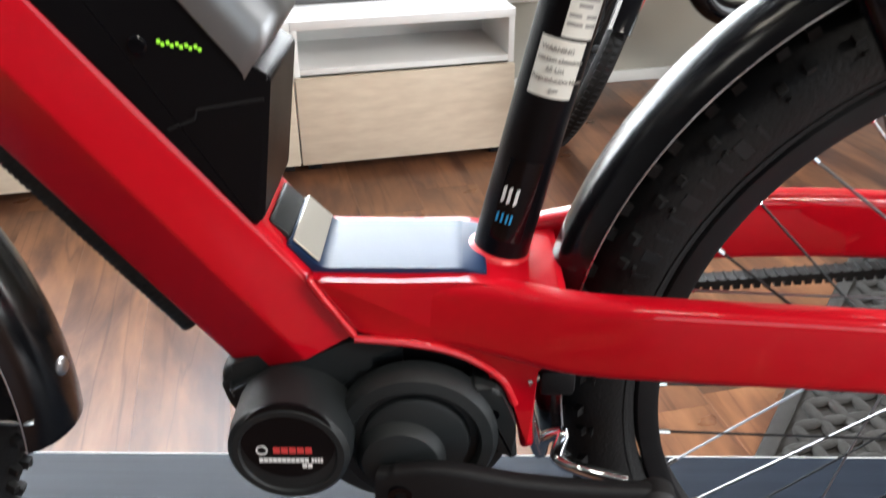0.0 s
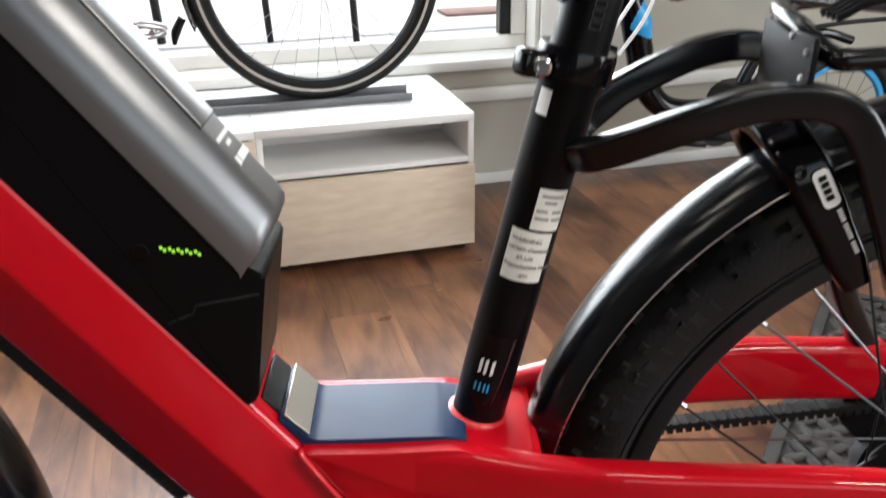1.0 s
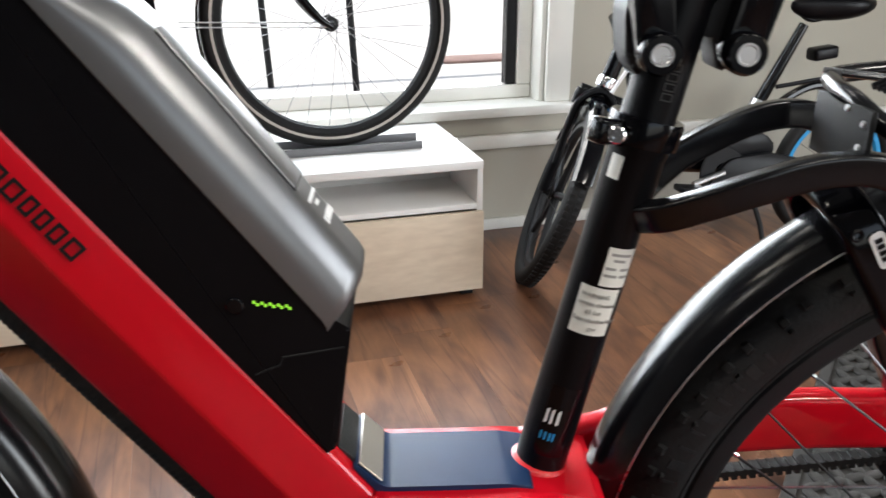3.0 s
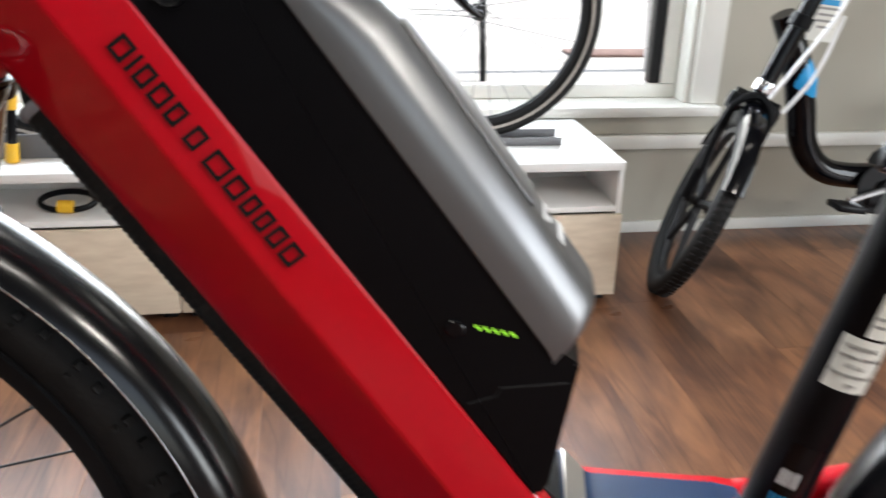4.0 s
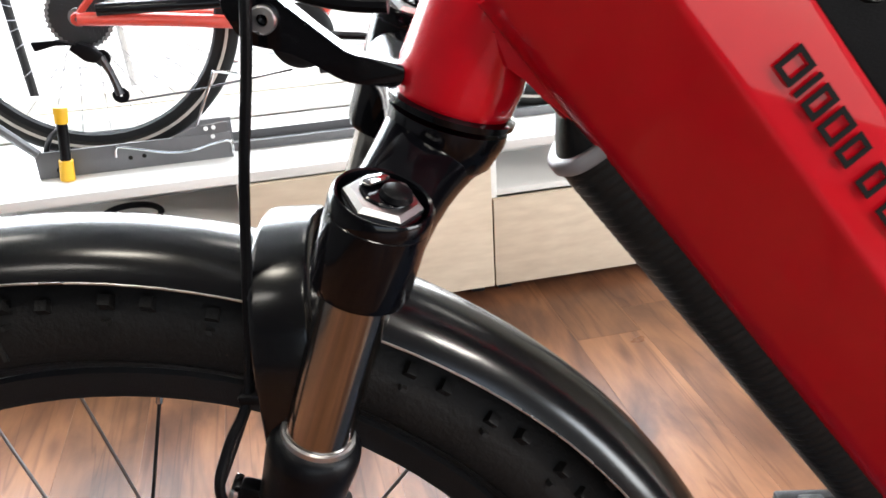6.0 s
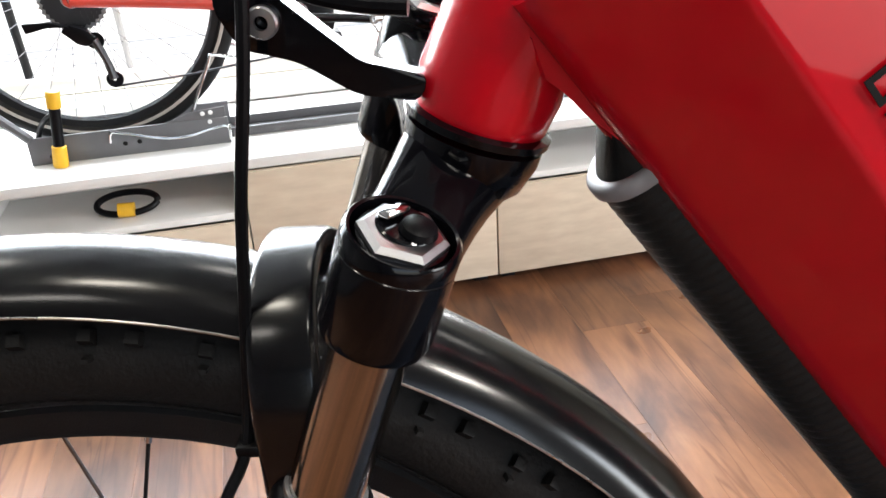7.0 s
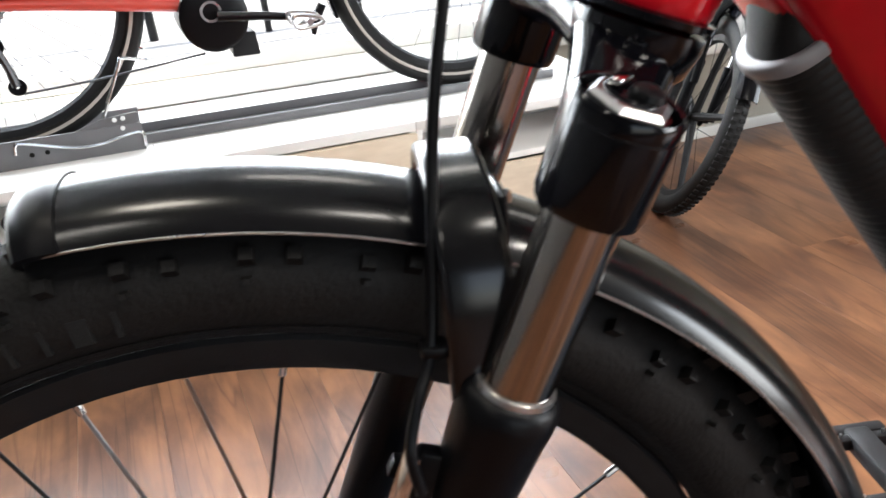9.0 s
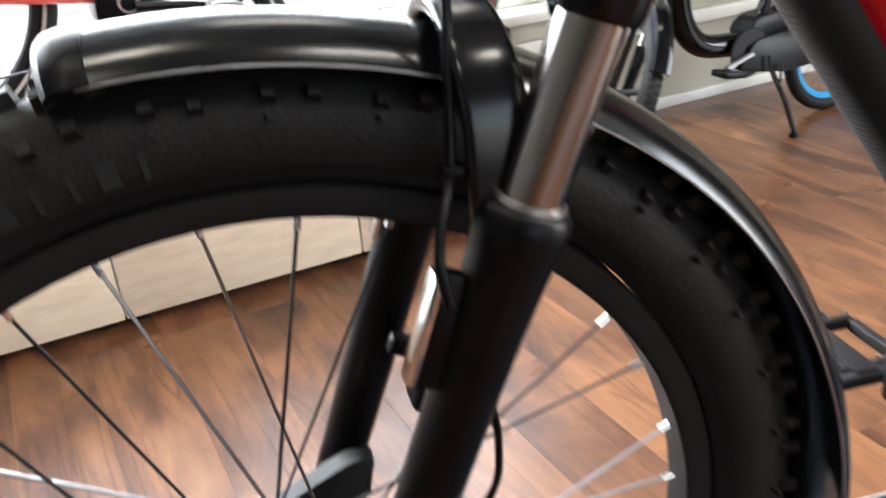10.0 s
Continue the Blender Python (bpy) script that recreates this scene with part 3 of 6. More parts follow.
# seat tube, collar, clamp, post
S0, S1 = Vector((0.040, 0.524, 0.745)), Vector((0.1005, 0.524, 1.012))
SD = (S1 - S0).normalized()
seat_tube = part("seat_tube", lathe([(0, 0), (0.0203, 0), (0.0203, 0.262), (0.0215, 0.266), (0.0215, 0.276), (0, 0.276)], S0, SD, 40), PLASTIC, bike)
part("seat_collar", lathe([(0.0195, -0.012), (0.0255, -0.012), (0.0260, -0.004), (0.0248, 0.003), (0.0225, 0.006), (0.0195, 0.007)], S0, SD, 40, closed=True), WELD, junction)
bm = lathe([(0.0215, 0.270), (0.0255, 0.271), (0.026, 0.274), (0.026, 0.287), (0.0252, 0.290), (0.020, 0.290)], S0, SD, 40, closed=True)
box(bm, (0.030, 0.016, 0.018), Matrix.Translation(S0 + SD * 0.280 + Vector((-0.026, -0.012, 0.002))) @ pose(0, 0, 0, 0, 12, 25), 0.004, 3)
seat_clamp = part("seat_clamp", bm, GLOSS, bike)
c = S0 + SD * 0.281
part("clamp_bolt", lathe([(0, 0.0), (0.0062, 0.0), (0.0062, 0.005), (0.005, 0.006), (0.003, 0.006), (0.003, 0.003), (0, 0.003)], c + Vector((-0.024, -0.020, 0.001)), (-0.25, -1, 0.1), 20), CHROME, seat_clamp, "chrome socket bolt")
seat_post = part("seat_post", lathe([(0, 0), (0.0192, 0), (0.0192, 0.115), (0, 0.115)], S0 + SD * 0.27, SD, 40), PLASTIC, bike)
part("post_ring", lathe([(0.0188, 0.276), (0.0212, 0.2765), (0.0212, 0.279), (0.0202, 0.2805), (0.0188, 0.281)], S0, SD, 36, closed=True), GLOSS, seat_post)
bars("post_lettering", facing(S0 + SD * 0.304 + Vector((0.002, -0.0194, 0)), SD, (0, -1, 0)), [0.0052] * 4, 0.0075, 0.0015, FAINT, seat_post, label="small grey outlined lettering", hollow=0.0006)
# sprung parallelogram head of the post
top = Vector((0.115, 0.524, 1.068))
head = slab(rounded([(0.083, 1.066), (0.094, 1.054), (0.106, 1.082), (0.118, 1.092), (0.138, 1.088), (0.146, 1.058), (0.166, 1.064), (0.180, 1.10), (0.19, 1.15), (0.10, 1.15), (0.080, 1.10)], 0.007, 3), 0.514, 0.550, 0.005, 3)
post_head = part("post_head", head, MATTE, seat_post, "black suspension linkage")
for x, z, tx in ((0.0987, 1.0745, 0.087), (0.1534, 1.0745, 0.176)):
    part("link_arm", slab(rounded([(x - 0.0125, z - 0.006), (x, z - 0.0135), (x + 0.0125, z - 0.006), (tx + 0.014, 1.16), (tx - 0.014, 1.16)], 0.006, 4), 0.496, 0.513, 0.004, 3), GLOSS, seat_post, "black forged link")
    part("link_boss", lathe([(0.0080, 0), (0.0140, 0.0), (0.0140, 0.009), (0.0120, 0.012), (0.0080, 0.012)], (x, 0.497, z), (0, -1, 0), 28, closed=True), GLOSS, seat_post)
    part("link_bolt", lathe([(0, 0.0108), (0.0054, 0.0108), (0.0060, 0.0116), (0.0074, 0.0116), (0.0080, 0.010), (0.0080, 0)], (x, 0.497, z), (0, -1, 0), 28), STEEL, seat_post, "polished steel pivot bolt")


# labels on the seat tube: thin curved stickers
def sticker(name, h0, h1, a0, a1, mat, label, r=0.0206, turn=0.0):
    bm = bmesh.new()
    q = SD.to_track_quat("Z", "Y")
    rows = []
    n = 10
    for h in (h0, h1):
        row = []
        for i in range(n + 1):
            an = radians(a0 + (a1 - a0) * i / n)
            d = Vector((math.sin(an), -math.cos(an), 0))
            d = (d - SD * SD.dot(d)).normalized()
            row.append((bm.verts.new(S0 + SD * (h + turn * (i / n - 0.5)) + d * r), bm.verts.new(S0 + SD * (h + turn * (i / n - 0.5)) + d * (r - 0.0004))))
        rows.append(row)
    for i in range(n):
        bm.faces.new((rows[0][i][0], rows[0][i + 1][0], rows[1][i + 1][0], rows[1][i][0]))
        bm.faces.new((rows[0][i][1], rows[1][i][1], rows[1][i + 1][1], rows[0][i + 1][1]))
    return part(name, bm, mat, seat_tube, label)


sticker("warning_label", 0.128, 0.166, -46, 42, PAPER, "cream paper warning label with printed lines")
sticker("serial_label", 0.168, 0.198, -12, 52, PAPER, "white paper label with printed lines", 0.0208)
sticker("size_label", 0.245, 0.262, -66, -38, PAPER, "small white size label")
sticker("dealer_sticker", 0.020, 0.082, -40, 28, GLOSS, "black dealer sticker with white and blue print", 0.0205)
def bent_words(text, h, a0, size, r=0.0210):
    ob = words("printed_words", text, Matrix(), size, INK_GREY, seat_tube)
    for v in ob.data.vertices:
        an = radians(a0) + v.co.x / r
        d = Vector((math.sin(an), -math.cos(an), 0))
        d = (d - SD * SD.dot(d)).normalized()
        v.co = S0 + SD * (h + v.co.y) + d * (r + v.co.z)


for text, h, a0 in (("WARNING", 0.1580, -40), ("certain chemicals", 0.1515, -42), ("65 List", 0.1450, -22), ("Reproductive Harm -", 0.1385, -44), (".gov", 0.1320, -10)):
    bent_words(text, h, a0, 0.0046)
for h, a0, a1 in ((0.1920, -4, 42), (0.1875, 4, 30), (0.1810, -8, 14), (0.1810, 24, 46), (0.1755, -8, 20), (0.1755, 26, 48)):
    sticker("print_line", h, h + 0.002, a0, a1, INK_GREY, "", 0.0212)
for k, a0 in enumerate((-36, -24, -10)):
    sticker("white_mark", 0.049, 0.061, a0, a0 + 6, PRINT, "", 0.0209, 0.002)
for k, a0 in enumerate((-36, -26, -16, -8)):
    sticker("blue_mark", 0.034, 0.041, a0, a0 + 4, BLUE, "", 0.0209, 0.001)

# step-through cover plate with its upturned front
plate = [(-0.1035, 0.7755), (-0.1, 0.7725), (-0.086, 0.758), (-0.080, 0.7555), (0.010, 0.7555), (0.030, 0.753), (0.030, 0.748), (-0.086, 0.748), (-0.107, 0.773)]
cover_plate = part("cover_plate", slab(rounded(plate, 0.0025, 3), 0.484, 0.556, 0.0015), PLATE, bike, "black cover plate over the motor, tinted with the reflected sky's blue")

# added thin sheet: the upturned front's pale reflection as a bright surface
lip = [(-0.1020, 0.7762), (-0.0853, 0.7592), (-0.0843, 0.7600), (-0.1008, 0.7772)]
part("front_lip", slab(lip, 0.486, 0.554, 0.0003, 1), FLAP_GLEAM, cover_plate, "bright overlay for the pale wall reflected in the upturned front")

# battery
side = [on_tube(-1.20, 0.3765, 0), Vector((-0.1235, 0, 0.7905)), Vector((-0.116, 0, 0.7985)), Vector((-0.1022, 0, 0.8930)), on_tube(-0.80, 0.4505, 0), on_tube(-1.20, 0.4505, 0)]
bm = slab(rounded([(p.x, p.z) for p in side], 0.003, 3), YB - 0.0435, YB + 0.0435, 0.0025, 2)
bat = part("battery", bm, PLASTIC, bike, "black battery pack on the down tube")
part("housing_seam", tube([on_tube(-0.786, 0.387, -0.0437), on_tube(-0.781, 0.405, -0.0437), Vector((-0.150, YB - 0.0437, 0.872)), Vector((-0.108, YB - 0.0437, 0.879))], 0.0009, 6), MATTE, bat)
cov_poly = rounded([(0.450, -0.0455), (0.473, -0.0450), (0.4905, -0.0275), (0.4905, 0.0210), (0.473, 0.0390), (0.450, 0.0420)], [0.001, 0.019, 0.011, 0.011, 0.019, 0.001], 8)
bm = bmesh.new()
rings = []
for a, ds in ((-1.190, -0.0400), (-1.120, -0.0390), (-1.075, -0.0260), (-1.040, -0.0110), (-1.018, -0.0030), (-1.000, 0.0), (-0.790, 0.0), (-0.783, -0.0012), (-0.779, -0.0045)):
    ring = []
    for s_, w_ in cov_poly:
        slant = (s_ - 0.450) * 0.30 if a > -0.9 else 0.0       # the lower end slants back towards the top
        pull = 1.0 + ds * (12 if a > -0.9 else 0)
        drop = ds * min(1.0, max(0.0, (s_ - 0.450) / 0.0405)) if a < -0.9 else ds   # the top falls away towards the upper end
        ring.append(bm.verts.new(on_tube(a - slant, s_ + drop, w_ * pull)))
    rings.append(ring)
for r0, r1 in zip(rings, rings[1:]):
    for k in range(len(r0)):
        bm.faces.new((r0[k], r0[(k + 1) % len(r0)], r1[(k + 1) % len(r0)], r1[k]))
bm.faces.new(rings[0][::-1])
bm.faces.new(rings[-1])
cover = part("battery_cover", bm, SILVER, bat, "brushed grey metal-look cover")
part("panel_gap", prism([(0.4900, -0.0228), (0.49065, -0.0228), (0.49065, 0.0168), (0.4900, 0.0168)], -0.997, -0.8665), MATTE, bat)
bm = prism(rounded([(0.4903, -0.0215), (0.4918, -0.0205), (0.4918, 0.0150), (0.4903, 0.0160)], 0.0005, 1), -0.999, -0.868)
part("cover_panel", bm, SILVER, bat, "raised grey panel")
bars("cover_logo", facing(on_tube(-0.836, 0.4910, -0.016), (0, 1, 0.0), DN), [0.006, -0.001, 0.0035, 0.0035, 0.0035, 0.0035, 0.0035], 0.006, 0.001, PRINT, bat, label="white maker's mark")
bars("cover_print", facing(on_tube(-0.854, 0.4910, -0.018), (0, 1, 0.0), DN), [0.0025] * 9, 0.003, 0.001, PRINT, bat)
bars("cover_print", facing(on_tube(-0.848, 0.4910, -0.008), (0, 1, 0.0), DN), [0.0025] * 3, 0.003, 0.001, PRINT, bat)
part("mount_foot", slab(rounded([(-0.1225, 0.7830), (-0.1165, 0.7900), (-0.1045, 0.7760), (-0.1000, 0.7640), (-0.1120, 0.7640)], 0.002, 2), 0.492, 0.552, 0.0015), MOTOR, bat, "grey foot of the battery holder")
part("lock_plug", lathe([(0, 0.002), (0.005, 0.002), (0.0062, 0.001), (0.0062, -0.004)], on_tube(-0.834, 0.4115, -0.0436), (0, -1, 0.05), 20), GLOSS, bat)
part("upper_lock", lathe([(0, 0.001), (0.006, 0.001), (0.009, 0.003), (0.010, 0.0), (0.010, -0.004)], on_tube(-1.085, 0.402, -0.0436), (0, -1, 0.05), 24), PLASTIC, bat, "black battery lock with a keyhole")
q = Vector((-0.1665, 0, 0.9145))
for i in range(5):
    c0 = q + Vector((0.0054 * i, 0, -0.0008 * i))
    c0.y = YB - 0.0438
    for k in (0, 1):
        bm = bmesh.new()
        box(bm, (0.0019, 0.0008, 0.0019), Matrix.Translation(c0 + Vector((0.0022 * k, -0.0002, -0.0018 * k))))
        part("charge_led", bm, LED, bat, "lit green charge light")

# motor
MC = Vector((-0.0300, 0, 0.616))
motor = part("motor", lathe([(0, 0.0), (0.086, 0.0), (0.088, 0.004), (0.088, 0.05), (0.084, 0.062), (0, 0.062)], (MC.x, 0.553, MC.z), (0, -1, 0), 64), MOTOR, bike, "dark grey mid-drive motor")
part("front_housing", slab(rounded([(-0.168, 0.668), (-0.12, 0.688), (-0.062, 0.704), (-0.03, 0.700), (-0.03, 0.56), (-0.10, 0.575), (-0.160, 0.63)], 0.014, 4), 0.483, 0.552, 0.006, 3), MOTOR, motor)
part("housing_rib", slab(rounded([(-0.162, 0.652), (-0.120, 0.676), (-0.060, 0.7035), (-0.020, 0.7030), (-0.058, 0.683), (-0.070, 0.660), (-0.110, 0.640)], 0.008, 3), 0.4735, 0.50, 0.006, 3), MOTOR, motor)
part("rear_lug", slab(rounded([(0.018, 0.672), (0.040, 0.668), (0.053, 0.635), (0.054, 0.600), (0.035, 0.61), (0.030, 0.645)], 0.006, 3), 0.462, 0.50, 0.004, 3), MOTOR, motor, "cast lug with a bolt hole")
part("lug_hole", lathe([(0, 0.0006), (0.0045, 0.0006), (0.0045, -0.002)], (0.036, 0.462, 0.645), (0, -1, 0), 20), GLOSS, motor)
part("outer_ring", lathe([(0.046, -0.006), (0.0575, -0.006), (0.0600, -0.002), (0.0600, 0.010), (0.0560, 0.017), (0.0480, 0.019), (0.046, 0.016)], (-0.0200, 0.470, 0.626), (0, -1, 0), 64, closed=True), MOTOR, motor)
part("inner_ring", lathe([(0.0, 0.018), (0.036, 0.018), (0.0385, 0.0165), (0.040, 0.012), (0.046, 0.011), (0.046, 0.0)], (-0.0200, 0.470, 0.626), (0, -1, 0), 64), MOTOR, motor)
part("axle_cover", lathe([(0, 0.030), (0.018, 0.030), (0.028, 0.027), (0.033, 0.018), (0.033, 0.0)], (-0.031, 0.470, 0.614), (0, -1, 0), 56), MOTOR, motor)
cap = part("motor_cap", lathe([(0, 0.043), (0.0335, 0.043), (0.035, 0.0445), (0.0395, 0.0445), (0.0430, 0.041), (0.0445, 0.030), (0.0445, 0.0)], (-0.1085, 0.474, 0.6350), (0, -1, 0), 64), MOTOR, motor, "round motor cap with printed marks")
part("cap_face", lathe([(0, 0.0440), (0.0332, 0.0440), (0.0335, 0.042)], (-0.1075, 0.474, 0.6475), (0, -1, 0), 48), PLASTIC, cap)
fy = 0.474 - 0.0444
part("logo_ring", lathe([(0.0032, 0), (0.0042, 0), (0.0042, 0.0004), (0.0032, 0.0004)], (-0.1265, fy, 0.6395), (0, -1, 0), 20, closed=True), PRINT, cap)
bars("logo_bars", facing((-0.1185, fy - 0.0002, 0.6395), (1, 0, 0.0), (0, -1, 0)), [0.0046] * 5, 0.0052, 0.001, REDPRINT, cap, label="red maker's mark")
bars("name_bars", facing((-0.1290, fy - 0.0002, 0.6305), (1, 0, 0.0), (0, -1, 0)), [0.0026] * 11 + [-0.001] + [0.0015] * 4, 0.0036, 0.0006, PRINT, cap, label="white type name")
bars("name_bars", facing((-0.0990, fy - 0.0002, 0.6255), (1, 0, 0.0), (0, -1, 0)), [0.003] * 2, 0.0036, 0.0008, PRINT, cap)
# crank on the camera's side
crank_y = 0.434
bm = bmesh.new()
pts = smooth_path([(-0.047, crank_y, 0.606), (-0.03, crank_y - 0.004, 0.606), (0.0, crank_y - 0.010, 0.616), (0.04, crank_y - 0.014, 0.6145), (0.09, crank_y - 0.016, 0.610), (0.15, crank_y - 0.018, 0.608)], 6)
secs = []
for i, p in enumerate(pts):
    h = float(np.interp(p.x, [-0.047, -0.03, 0.01, 0.05, 0.12, 0.15], [0.026, 0.038, 0.032, 0.026, 0.026, 0.028]))
    secs.append(rounded([(-h / 2, -0.007), (h / 2, -0.007), (h / 2, 0.007), (-h / 2, 0.007)], 0.005, 3))
sweep(pts, secs, bm=bm)
lathe([(0, 0.010), (0.011, 0.010), (0.0145, 0.006), (0.0145, -0.008), (0, -0.008)], (0.148, crank_y - 0.018, 0.608), (0, -1, 0), 28, bm)
crank = part("crank_arm", bm, MATTE, bike, "black forged crank arm")
part("crank_bolt", lathe([(0, 0.004), (0.004, 0.004), (0.0045, 0.009), (0.009, 0.009), (0.0095, 0.0)], (-0.030, crank_y - 0.004, 0.604), (0, -1, 0), 24), GLOSS, crank, "black crank bolt")
part("pedal_thread", lathe([(0, 0.0106), (0.005, 0.0106), (0.006, 0.0125), (0.008, 0.0125), (0.0085, 0.009)], (0.148, crank_y - 0.018, 0.608), (0, -1, 0), 24), GLOSS, crank)
bars("crank_print", facing((0.010, crank_y - 0.0235, 0.6045), (1, 0, -0.03), (0, -1, -0.1)), [0.0032] * 13, 0.0038, 0.0006, PRINT, crank, label="small white print")
# crank and pedal beyond the frame
bm = sweep([(-0.03, 0.606, 0.606), (-0.09, 0.620, 0.606), (-0.20, 0.632, 0.606)], rounded([(-0.013, -0.007), (0.013, -0.007), (0.013, 0.007), (-0.013, 0.007)], 0.005, 3))
far_crank = part("crank_arm", bm, MATTE, bike, "black forged crank arm")
PX, PZ = -0.205, 0.606
pedal = part("pedal", boxed((0.024, 0.10, 0.018), pose(PX, 0.700, PZ), 0.004), MATTE, bike, "black alloy platform pedal with pins")
for y in (0.664, 0.739):
    part("cage_bar", boxed((0.098, 0.010, 0.013), pose(PX, y, PZ), 0.003), MATTE, pedal)
for x in (-0.046, 0.046):
    part("cage_bar", boxed((0.010, 0.064, 0.013), pose(PX + x, 0.7015, PZ), 0.003), MATTE, pedal)
for y in (0.652, 0.752):
    part("cage_end", boxed((0.060, 0.013, 0.012), pose(PX, y, PZ), 0.003), MATTE, pedal)
for x in (-0.044, -0.02, 0.02, 0.044):
    for y in (0.664, 0.739):
        part("pin", rod((PX + x, y, PZ + 0.006), (PX + x, y, PZ + 0.0105), 0.0016, 6), STEEL, pedal)
# chrome prop stand behind the motor
part("kick_stand", tube([(0.062, 0.485, 0.635), (0.074, 0.490, 0.585), (0.078, 0.488, 0.600), (0.090, 0.480, 0.612), (0.086, 0.470, 0.596), (0.105, 0.455, 0.598), (0.135, 0.448, 0.594)], 0.0052, 14, 8), CHROME, bike, "chromed prop stand folded beside the wheel")
part("stand_bracket", boxed((0.026, 0.03, 0.022), pose(0.083, 0.49, 0.662), 0.004), MATTE, bike)
part("stand_screw", rod((0.068, 0.478, 0.668), (0.060, 0.474, 0.666), 0.004, 12), CHROME, bike)


# ---- wheels ----
KNOB = Matrix.Rotation(radians(90), 4, "Y") @ Matrix.Rotation(radians(45), 4, "Z")


def wheel(name, c, hub_r, hub_w, spoke_seed, count, label, K=1.0):
    x, y, z = c
    sc = lambda prof: [(r * K, h * 1.06) for r, h in prof]
    w = part(name, lathe(sc([(0.250, -0.0120), (0.254, -0.0142), (0.266, -0.0142), (0.268, -0.012), (0.262, -0.010), (0.262, 0.010), (0.268, 0.012), (0.266, 0.0142), (0.254, 0.0142), (0.250, 0.0120)]), c, (0, 1, 0), 96, closed=True), MATTE, bike, label)
    pr = []
    for k in range(19):
        an = radians(-152 + 304 * k / 18)
        pr.append((0.2960 + 0.0305 * math.cos(an), 0.0280 * math.sin(an)))
    part("tyre", lathe(sc(pr), c, (0, 1, 0), 120, closed=True), RUBBER, w, "black knobbly tyre")
    # rib lines on the flank
    part("bead_line", lathe(sc([(0.2745, -0.0195), (0.2765, -0.0222), (0.2785, -0.0236), (0.2780, -0.0205)]), c, (0, 1, 0), 96, closed=True), RUBBER, w)
    bm = bmesh.new()
    rnd = random.Random(spoke_seed)
    n = 78
    for k in range(n):
        an = 2 * math.pi * (k + (0.22 if k % 2 else 0.0)) / n
        for row, (rr, yy, sx, sy, sz, tl) in enumerate(((0.3280, 0.0, 0.011, 0.011, 0.011, 0), (0.3258, 0.0130, 0.010, 0.008, 0.011, 26), (0.3125, 0.0245, 0.0080, 0.0075, 0.0110, 48), (0.3035, 0.0272, 0.0045, 0.0030, 0.0120, 74))):
            for sg in ((1,) if row == 0 else (-1, 1)):
                off = (0.5 if row != 1 else 0.0) * 2 * math.pi / n + (0.012 if sg > 0 else 0.0)
                if row == 3 and k % 2:
                    continue
                if row == 2 and k % 3 == 1:
                    rr2, sz2 = rr - 0.002, sz * 0.8
                else:
                    rr2, sz2 = rr, sz
                m = Matrix.Translation(c) @ Matrix.Rotation(-(an + off), 4, "Y") @ Matrix.Translation((rr2 * K, sg * yy * 1.06, 0)) @ Matrix.Rotation(radians(sg * tl), 4, "Z") @ Matrix.Diagonal((sz2, sy, sx, 1))
                bmesh.ops.create_cone(bm, cap_ends=True, segments=4, radius1=0.72, radius2=0.54, depth=1.0, matrix=m @ KNOB)
    tagged(part("tread", bm, RUBBER, w, "moulded tread knobs", 20), kind="stuff")
    part("hub", lathe([(0, -hub_w - 0.02), (0.010, -hub_w - 0.02), (0.012, -hub_w - 0.004), (hub_r, -hub_w - 0.003), (hub_r, -hub_w), (hub_r * 0.7, -hub_w + 0.004), (hub_r * 0.7, hub_w - 0.004), (hub_r, hub_w), (hub_r, hub_w + 0.003), (0.012, hub_w + 0.004), (0.010, hub_w + 0.02), (0, hub_w + 0.02)], c, (0, 1, 0), 40), MATTE, w, "black hub")
    for k in range(count):
        an = 2 * math.pi * (k + 0.35) / count
        sg = -1 if k % 2 else 1
        lead = radians(62) * (1 if (k // 2) % 2 else -1)
        rim = Vector((x + 0.251 * K * math.cos(an), y + sg * 0.003, z + 0.251 * K * math.sin(an)))
        hb = Vector((x + hub_r * 0.93 * math.cos(an + lead), y + sg * hub_w, z + hub_r * 0.93 * math.sin(an + lead)))
        d = (hb - rim).normalized()
        part("spoke", rod(rim, hb, 0.00115, 6), SPOKE if k % 4 < 2 else MATTE, w)
        part("nipple", rod(rim - d * 0.003, rim + d * 0.011, 0.0021, 8), CHROME, w)
    return w


RC, FC = Vector((0.434, 0.538, 0.628)), Vector((-0.712, YF, 0.626))
rear_wheel = wheel("rear_wheel", RC, 0.050, 0.032, 3, 36, "rear wheel with black rim and knobbly tyre", 1.05)
front_wheel = wheel("front_wheel", FC, 0.030, 0.030, 5, 32, "front wheel with black rim and knobbly tyre", 1.07)
# plain relief bars for the tyre's moulded lettering
for (cc, a0, n) in ((FC, 96, 9), (RC, 136, 10)):
    bm = bmesh.new()
    for k in range(n):
        an = radians(a0 + 3.0 * k)
        m = Matrix.Translation(cc) @ Matrix.Rotation(-an, 4, "Y") @ Matrix.Translation((0.2965 * 1.05, -0.0290, 0)) @ Matrix.Diagonal((0.013, 0.0012, 0.0028 + 0.006 * (k % 3 == 1), 1))
        bmesh.ops.create_cube(bm, size=1.0, matrix=m)
    tagged(part("tyre_lettering", bm, MOTOR, front_wheel if cc is FC else rear_wheel, "moulded lettering on the tyre"), kind="stuff")
